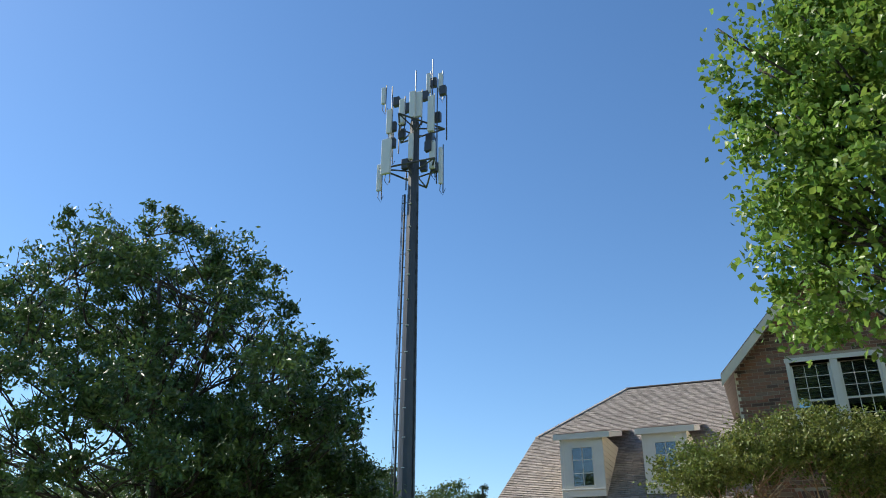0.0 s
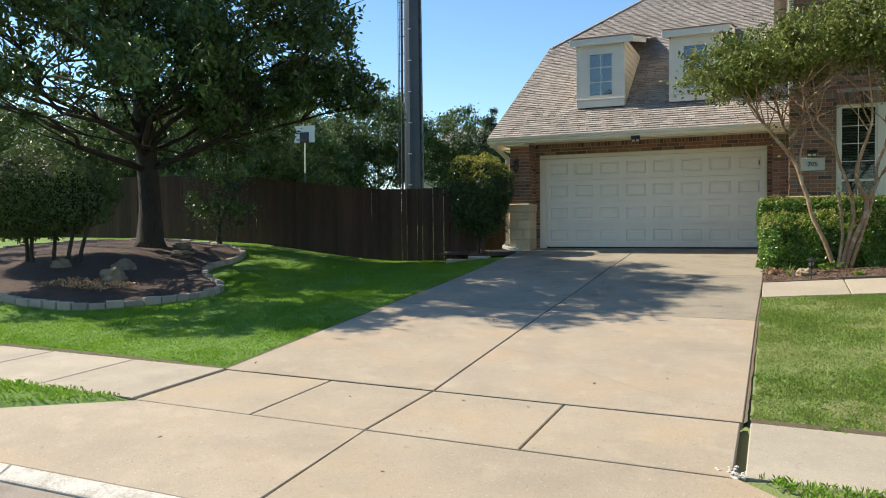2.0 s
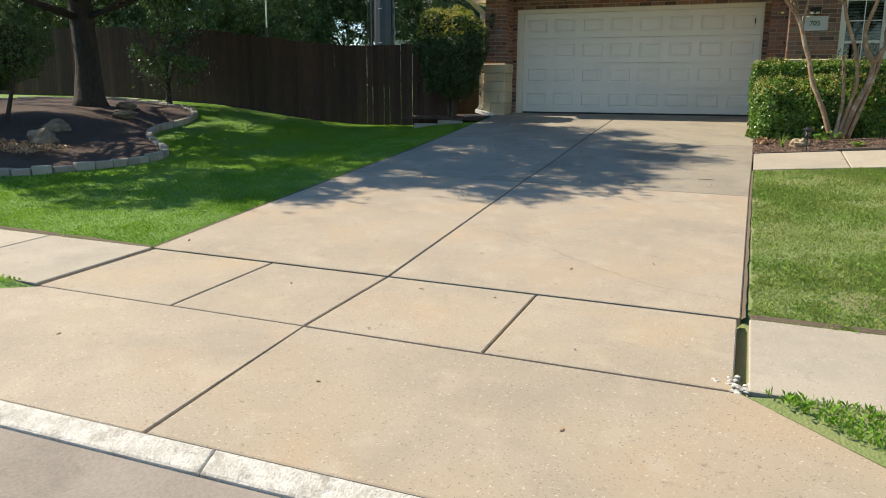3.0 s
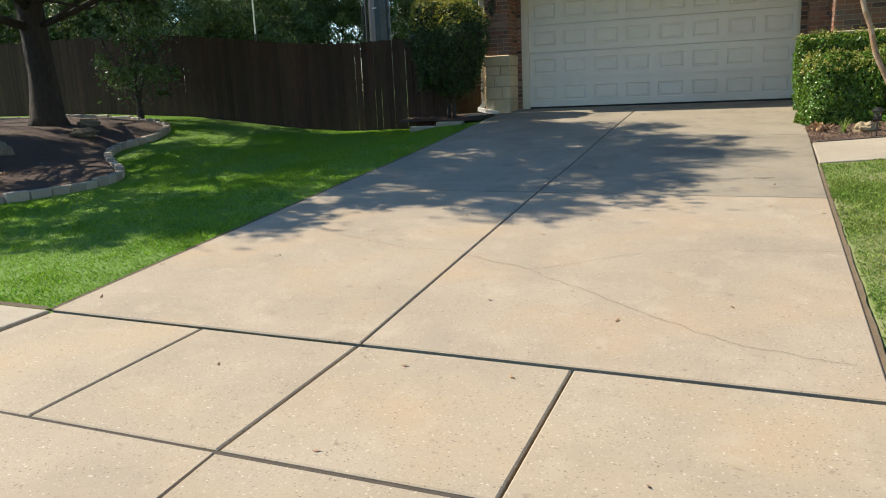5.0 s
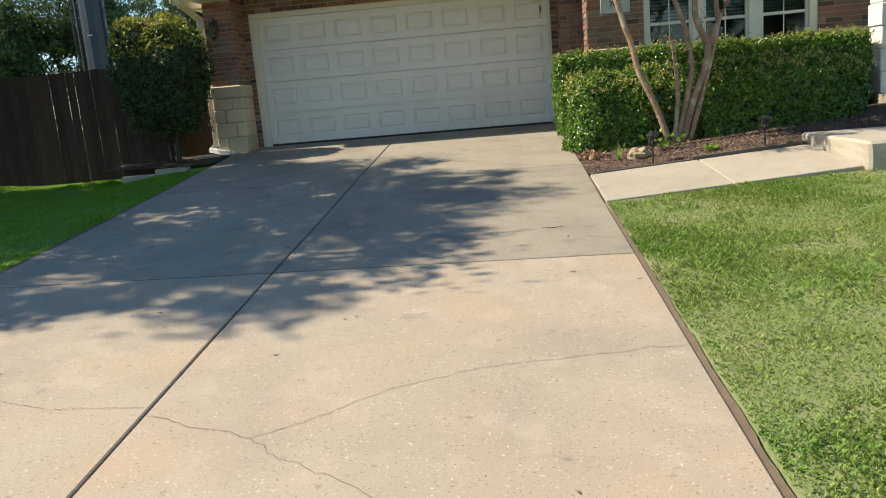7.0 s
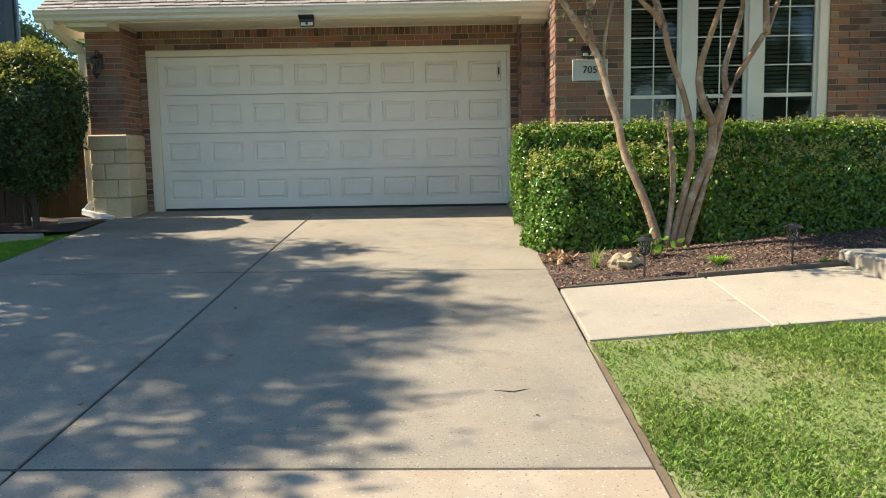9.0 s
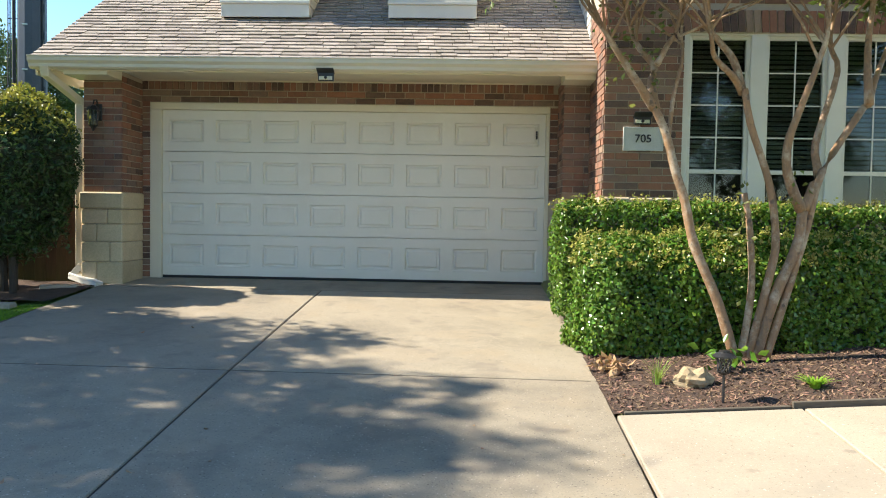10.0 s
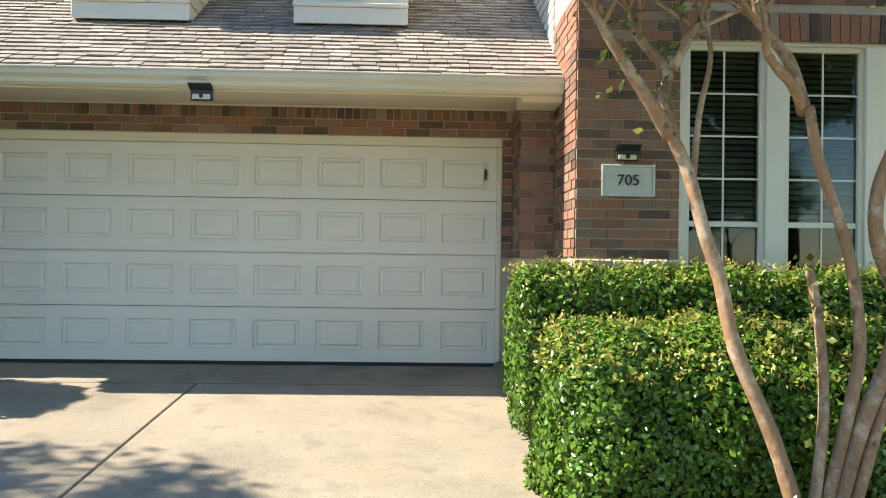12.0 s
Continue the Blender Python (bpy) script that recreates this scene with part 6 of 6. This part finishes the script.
for dx, dy, z in ((-1.45, 0.2, 31.0), (-1.0, 0.2, 29.4), (0.9, 0.3, 27.6), (1.2, 0.2, 31.8), (-0.7, 0.2, 30.3), (0.5, 0.4, 25.7), (-1.3, -0.5, 27.3), (1.1, -0.3, 26.6), (0.3, 0.3, 31.0), (-0.9, 0.0, 28.2), (-1.6, 0.1, 29.0), (1.5, 0.2, 29.0), (0.6, 0.2, 30.9), (-0.2, 0.4, 29.2), (1.9, 0.1, 30.9), (-0.4, -0.4, 25.6), (1.4, 0.0, 25.2)):
    part("radio_unit", box(bmesh.new(), AX + dx - 0.22, AX + dx + 0.22, AY + dy - 0.15, AY + dy + 0.15, z - 0.35, z + 0.35, 0.03), STEEL, tower)
for dx, z0, z1 in ((1.55, 24.0, 31.2), (2.2, 27.0, 30.4), (-1.1, 26.8, 30.6), (0.0, 28.8, 33.0), (1.2, 29.5, 33.6), (-0.5, 24.0, 25.4), (-1.7, 29.6, 32.2)):
    part("mast_pipe", tube([(AX + dx, AY, z0), (AX + dx, AY, z1)], 0.04, 6), STEEL, tower)

# ---- beyond the fence ----
hoop = empty("basketball_hoop", -17.0, 11.0, land_z(-17.0, 11.0), "white-backed basketball hoop on a pole behind the fence", "basketball hoop")
hz = 4.7
part("pole", tube([(-17.0, 11.4, 0.5), (-17.0, 11.4, 3.6)], 0.05, 8), BLACK, hoop)
for dz in (0, 0.35):
    part("arm", tube([(-17.0, 11.4, 3.3 - dz), (-16.75, 11.05, hz - 0.1 - dz)], 0.03, 6), WHITE, hoop)
for a, b, c, d in ((-17.28, -17.0, hz - 0.35, hz + 0.4), (-16.5, -16.22, hz - 0.35, hz + 0.4), (-17.0, -16.5, hz + 0.12, hz + 0.4)):
    one_box("backboard_panel", a, b, 11.0, 11.03, c, d, WHITE, hoop)
one_box("backboard_centre", -17.0, -16.5, 11.0, 11.03, hz - 0.35, hz + 0.118, BLACK, hoop)
part("rim", tube([(-16.75 + 0.23 * math.cos(a), 10.76 + 0.23 * math.sin(a), hz - 0.25) for a in [k * math.pi / 8 for k in range(17)]], 0.012, 5, cap=False), CRACK, hoop)

far = empty("neighbour_house", -27.5, 62, 2.0, "distant tan house with a grey gable roof", "house")
one_box("wall", -36, -22, 62, 72, 0.5, 8.6, FAR_WALL, far)
bm = bmesh.new()
rv = [bm.verts.new(p) for p in ((-36.8, 61.2, 8.4), (-21.2, 61.2, 8.4), (-25, 67, 12.2), (-33, 67, 12.2), (-36.8, 73, 8.4), (-21.2, 73, 8.4))]
for q in ((0, 1, 2, 3), (3, 2, 5, 4), (1, 5, 2), (0, 3, 4)):
    bm.faces.new([rv[i] for i in q])
part("roof", bm, FAR_ROOF, far)

# ---- pieces of the walls and roof ----
COURSE, BLEN, GAP, PROUD = 0.078, 0.238, 0.012, 0.010
bk = bmesh.new()
box(bk, 0, 1, 0, 1, 0, 1)
bmesh.ops.delete(bk, geom=[f for f in bk.faces if f.calc_center_median().y > 0.9], context="FACES_ONLY")
BRICK_ME = bpy.data.meshes.new("brick")
bk.to_mesh(BRICK_ME)
bk.free()
BRICK_ME.materials.append(BRICK)


def courses(u0, u1, z0, z1, holes=(), top=None):
    """Running-bond bricks (u, z, length, height) over a wall face, cut at its ends and round openings."""
    out = []
    n = int(round((z1 - z0) / COURSE))
    for j in range(n):
        za = z0 + j * COURSE
        hh = COURSE - GAP
        off = (j % 2) * (BLEN + GAP) / 2
        u = u0 - off
        while u < u1 - 0.02:
            a, b = max(u, u0), min(u + BLEN, u1)
            u += BLEN + GAP
            spans = [(a, b)]
            for h0, h1, hz0, hz1 in holes:
                if za + hh > hz0 and za < hz1:
                    nxt = []
                    for p, q in spans:
                        if q <= h0 or p >= h1:
                            nxt.append((p, q))
                        else:
                            if p < h0:
                                nxt.append((p, h0))
                            if q > h1:
                                nxt.append((h1, q))
                    spans = nxt
            for p, q in spans:
                if top is not None:
                    lim0, lim1 = top(za + hh)
                    p, q = max(p, lim0), min(q, lim1)
                if q - p > 0.03:
                    out.append((p, za, q - p, hh))
    return out


brand = random.Random(77)


def lay(parent, pieces, origin, angle, single=True):
    """Lays bricks on a face; angle turns the face about z (0 faces -y)."""
    m = Matrix.Translation(origin) @ Matrix.Rotation(angle, 4, "Z")
    if single:
        for u, z, L, h in pieces:
            ob = new("brick", BRICK_ME)
            d = PROUD + brand.uniform(-0.003, 0.006)
            ob.matrix_basis = m @ Matrix.Translation((u, -d, z)) @ Matrix.Diagonal((L, d + 0.003, h, 1))
            put(ob, parent)
    else:
        V, F = [], []
        for u, z, L, h in pieces:
            d = PROUD + brand.uniform(-0.003, 0.006)
            b = len(V)
            for y in (-d, 0.003):
                V += [m @ Vector((u, y, z)), m @ Vector((u + L, y, z)), m @ Vector((u + L, y, z + h)), m @ Vector((u, y, z + h))]
            F += [(b, b + 1, b + 2, b + 3), (b, b + 4, b + 5, b + 1), (b + 1, b + 5, b + 6, b + 2), (b + 2, b + 6, b + 7, b + 3), (b + 3, b + 7, b + 4, b)]
        tagged(raw("brickwork", V, F, BRICK, parent), kind="stuff")


ob_ = bpy.data.objects
lay(ob_["garage_lintel"], courses(-2.70, 2.60, 2.245, 2.40), (0, -0.03, 0), 0)
lay(ob_["garage_lintel"], [(-2.70 + 0.0795 * i, 2.402, 0.068, 0.10) for i in range(66)], (0, -0.03, 0), 0)
lay(ob_["garage_wall_left"], courses(-2.70, -2.605, 0.0, 2.25), (0, -0.03, 0), 0)
lay(ob_["garage_wall_right"], courses(2.505, 2.60, 1.06, 2.25), (0, -0.03, 0), 0)
lay(ob_["garage_pillar_left"], courses(-3.17, -2.71, 1.07, 2.50), (0, -0.60, 0), 0)
lay(ob_["garage_pillar_left"], courses(0, 0.57, 1.07, 2.50), (-2.71, -0.60, 0), math.pi / 2)
lay(ob_["garage_pillar_right"], courses(2.61, 2.912, 1.07, 2.50), (0, -0.60, 0), 0)
lay(ob_["garage_pillar_right"], courses(0, 0.57, 1.07, 2.50), (2.61, -0.03, 0), -math.pi / 2)
front = courses(WX0, WX1, 1.08, 3.0, [(WIN[0], WIN[1], 0, WIN[3] + 0.24)])
lay(ob_["wing_front_wall"], front, (0, WY, 0), 0)
zu = 1.08 + COURSE * round((3.0 - 1.08) / COURSE)
lay(ob_["wing_front_wall"], courses(WX0, WX1, zu, 7.9, [(UP[0], UP[1], UP[2], UP[3] + 0.1), (WIN[0], WIN[1], 0, WIN[3] + 0.24)], lambda z: (WX0, WX1) if z < 5.75 else (WX0 + (z - 5.75) / sl, WX1 - (z - 5.75) / sl)), (0, WY, 0), 0, False)
for i in range(31):
    u = WIN[0] + 0.004 + i * 0.0795
    lean = (u - (WIN[0] + WIN[1]) / 2) * 0.16
    obj = new("brick", BRICK_ME)
    obj.matrix_basis = Matrix.Translation((u, WY - 0.014, WIN[3] + 0.008)) @ Matrix.Rotation(lean, 4, "Y") @ Matrix.Diagonal((0.068, 0.016, 0.225, 1))
    put(obj, ob_["wing_front_wall"])
lay(ob_["wing_side_wall"], courses(0, 1.0, 1.08, 3.2), (WX0, -0.56, 0), -math.pi / 2)
# lap siding on the side of the wing above the garage roof
for k in range(26):
    z = 2.95 + k * 0.115
    y1 = EAVE_Y + (z + 0.1 - EAVE_Z) / PITCH + 0.3
    m = Matrix.Translation((WX0 - 0.012, 0, z)) @ Matrix.Rotation(radians(5), 4, "Y")
    part("siding_board", box(bmesh.new(), -0.008, 0.006, -0.50, y1, 0, 0.122, 0, m), WHITE, ob_["wing_side_wall"])
one_box("corner_board", WX0 - 0.02, WX0 + 0.05, WY - 0.012, WY + 0.0, 3.2, 5.7, TRIM, house)

# limestone blocks on the pillar feet and the wing's foot
for x0, x1, y0, rows in ((-3.20, -2.69, -0.63, ((-0.06, 0.22), (0.22, 0.46), (0.46, 0.68), (0.68, 0.86))), (2.585, 2.93, -0.63, ((-0.06, 0.22), (0.22, 0.46), (0.46, 0.68), (0.68, 0.86)))):
    p = ob_["garage_pillar_left"] if x0 < 0 else ob_["garage_pillar_right"]
    for j, (a, b) in enumerate(rows):
        cut = x0 + (x1 - x0) * ((0.66 if j % 2 else 0.36) + brand.uniform(-0.06, 0.06))
        one_box("stone_block", x0, cut - 0.004, y0 + brand.uniform(0, 0.006), -0.04, a, b - 0.008, STONE, p, "", 0.012)
        one_box("stone_block", cut + 0.004, x1, y0 + brand.uniform(0, 0.006), -0.04, a, b - 0.008, STONE, p, "", 0.012)
    one_box("stone_cap", x0 - 0.015, x1 + 0.015 if x0 < 0 else 2.925, y0 - 0.02, -0.036, 0.862, 1.062, STONE, p, "", 0.016)
u = WX0 - 0.02
while u < WIN[0] - 0.05:
    w = brand.uniform(0.2, 0.34)
    one_box("stone_cap", u, min(u + w, WIN[0]) - 0.006, WY - 0.04, WY + 0.0, 0.96, 1.07 + brand.uniform(-0.006, 0.006), STONE, ob_["wing_front_wall"], "", 0.012)
    u += w
u = WIN[1]
while u < WX1:
    w = brand.uniform(0.2, 0.34)
    one_box("stone_cap", u + 0.006, min(u + w, WX1), WY - 0.04, WY + 0.0, 0.96, 1.07, STONE, ob_["wing_front_wall"], "", 0.012)
    u += w
for k in range(5):
    one_box("stone_cap", WX0 - 0.03, WX0, WY + 0.02 + 0.19 * k, WY + 0.2 + 0.19 * k, 0.96, 1.07, STONE, ob_["wing_side_wall"], "", 0.01)
for k in range(14):
    a = WX0 + 0.02 + (k % 7) * 0.58
    z = 0.1 + (k // 7) * 0.42
    one_box("stone_block", a, a + 0.57, WY - 0.025, WY, z, z + 0.41, STONE, ob_["wing_front_wall"], "", 0.012)

# shingles
SH_ROW = 0.1
tilt = math.atan(PITCH)
sm = bmesh.new()
vs = [sm.verts.new(p) for p in ((0, 0, 0.015), (1, 0, 0.015), (1, 1, 0.0), (0, 1, 0.0), (0, 0, -0.002), (1, 0, -0.002))]
for q in ((0, 1, 2, 3), (4, 5, 1, 0), (4, 0, 3), (1, 5, 2)):
    sm.faces.new([vs[i] for i in q])
SH_ME = bpy.data.meshes.new("shingle")
sm.to_mesh(SH_ME)
sm.free()
SH_ME.materials.append(SHINGLE)
V, F = [], []
count = 0
srnd = random.Random(9)
slope = Matrix.Rotation(tilt, 4, "X")
rows = int((RIDGE_Y - EAVE_Y) / math.cos(tilt) / SH_ROW)
for j in range(rows):
    y = EAVE_Y - 0.02 + j * SH_ROW * math.cos(tilt)
    z = roof_z(y) + 0.006
    xl = RX0 + (BREAK[0] - RX0) * (y - EAVE_Y) / (BREAK[1] - EAVE_Y) if y < BREAK[1] else BREAK[0] + (RIDGE_X - BREAK[0]) * (y - BREAK[1]) / (RIDGE_Y - BREAK[1])
    x = xl - 0.03
    first = True
    while x < RX1:
        w = srnd.uniform(0.12, 0.26) * (srnd.uniform(0.3, 1) if first else 1)
        first = False
        x1 = min(x + w, RX1)
        if x1 - x > 0.02:
            m = Matrix.Translation((x, y, z + srnd.choice((0, 0, 0.002, 0.006)))) @ slope @ Matrix.Diagonal((x1 - x - 0.006, SH_ROW * 1.06, 1, 1))
            if count < 300:
                ob = new("shingle", SH_ME)
                ob.matrix_basis = m
                put(ob, roof)
                count += 1
            else:
                b = len(V)
                V += [m @ v for v in (Vector((0, 0, 0.015)), Vector((1, 0, 0.015)), Vector((1, 1, 0)), Vector((0, 1, 0)), Vector((0, 0, -0.002)), Vector((1, 0, -0.002)))]
                F += [(b, b + 1, b + 2, b + 3), (b + 4, b + 5, b + 1, b)]
        x = x1
tagged(raw("shingling", V, F, SHINGLE_JOINED, roof), kind="stuff")
for a, b2 in (((BREAK[0], BREAK[1], roof_z(BREAK[1])), (RIDGE_X, RIDGE_Y, roof_z(RIDGE_Y))), ((RIDGE_X, RIDGE_Y, roof_z(RIDGE_Y)), (RX1, RIDGE_Y, roof_z(RIDGE_Y)))):
    part("ridge_cap", square_pipe(bmesh.new(), [a, b2], 0.10, 0.02), SHINGLE, roof)
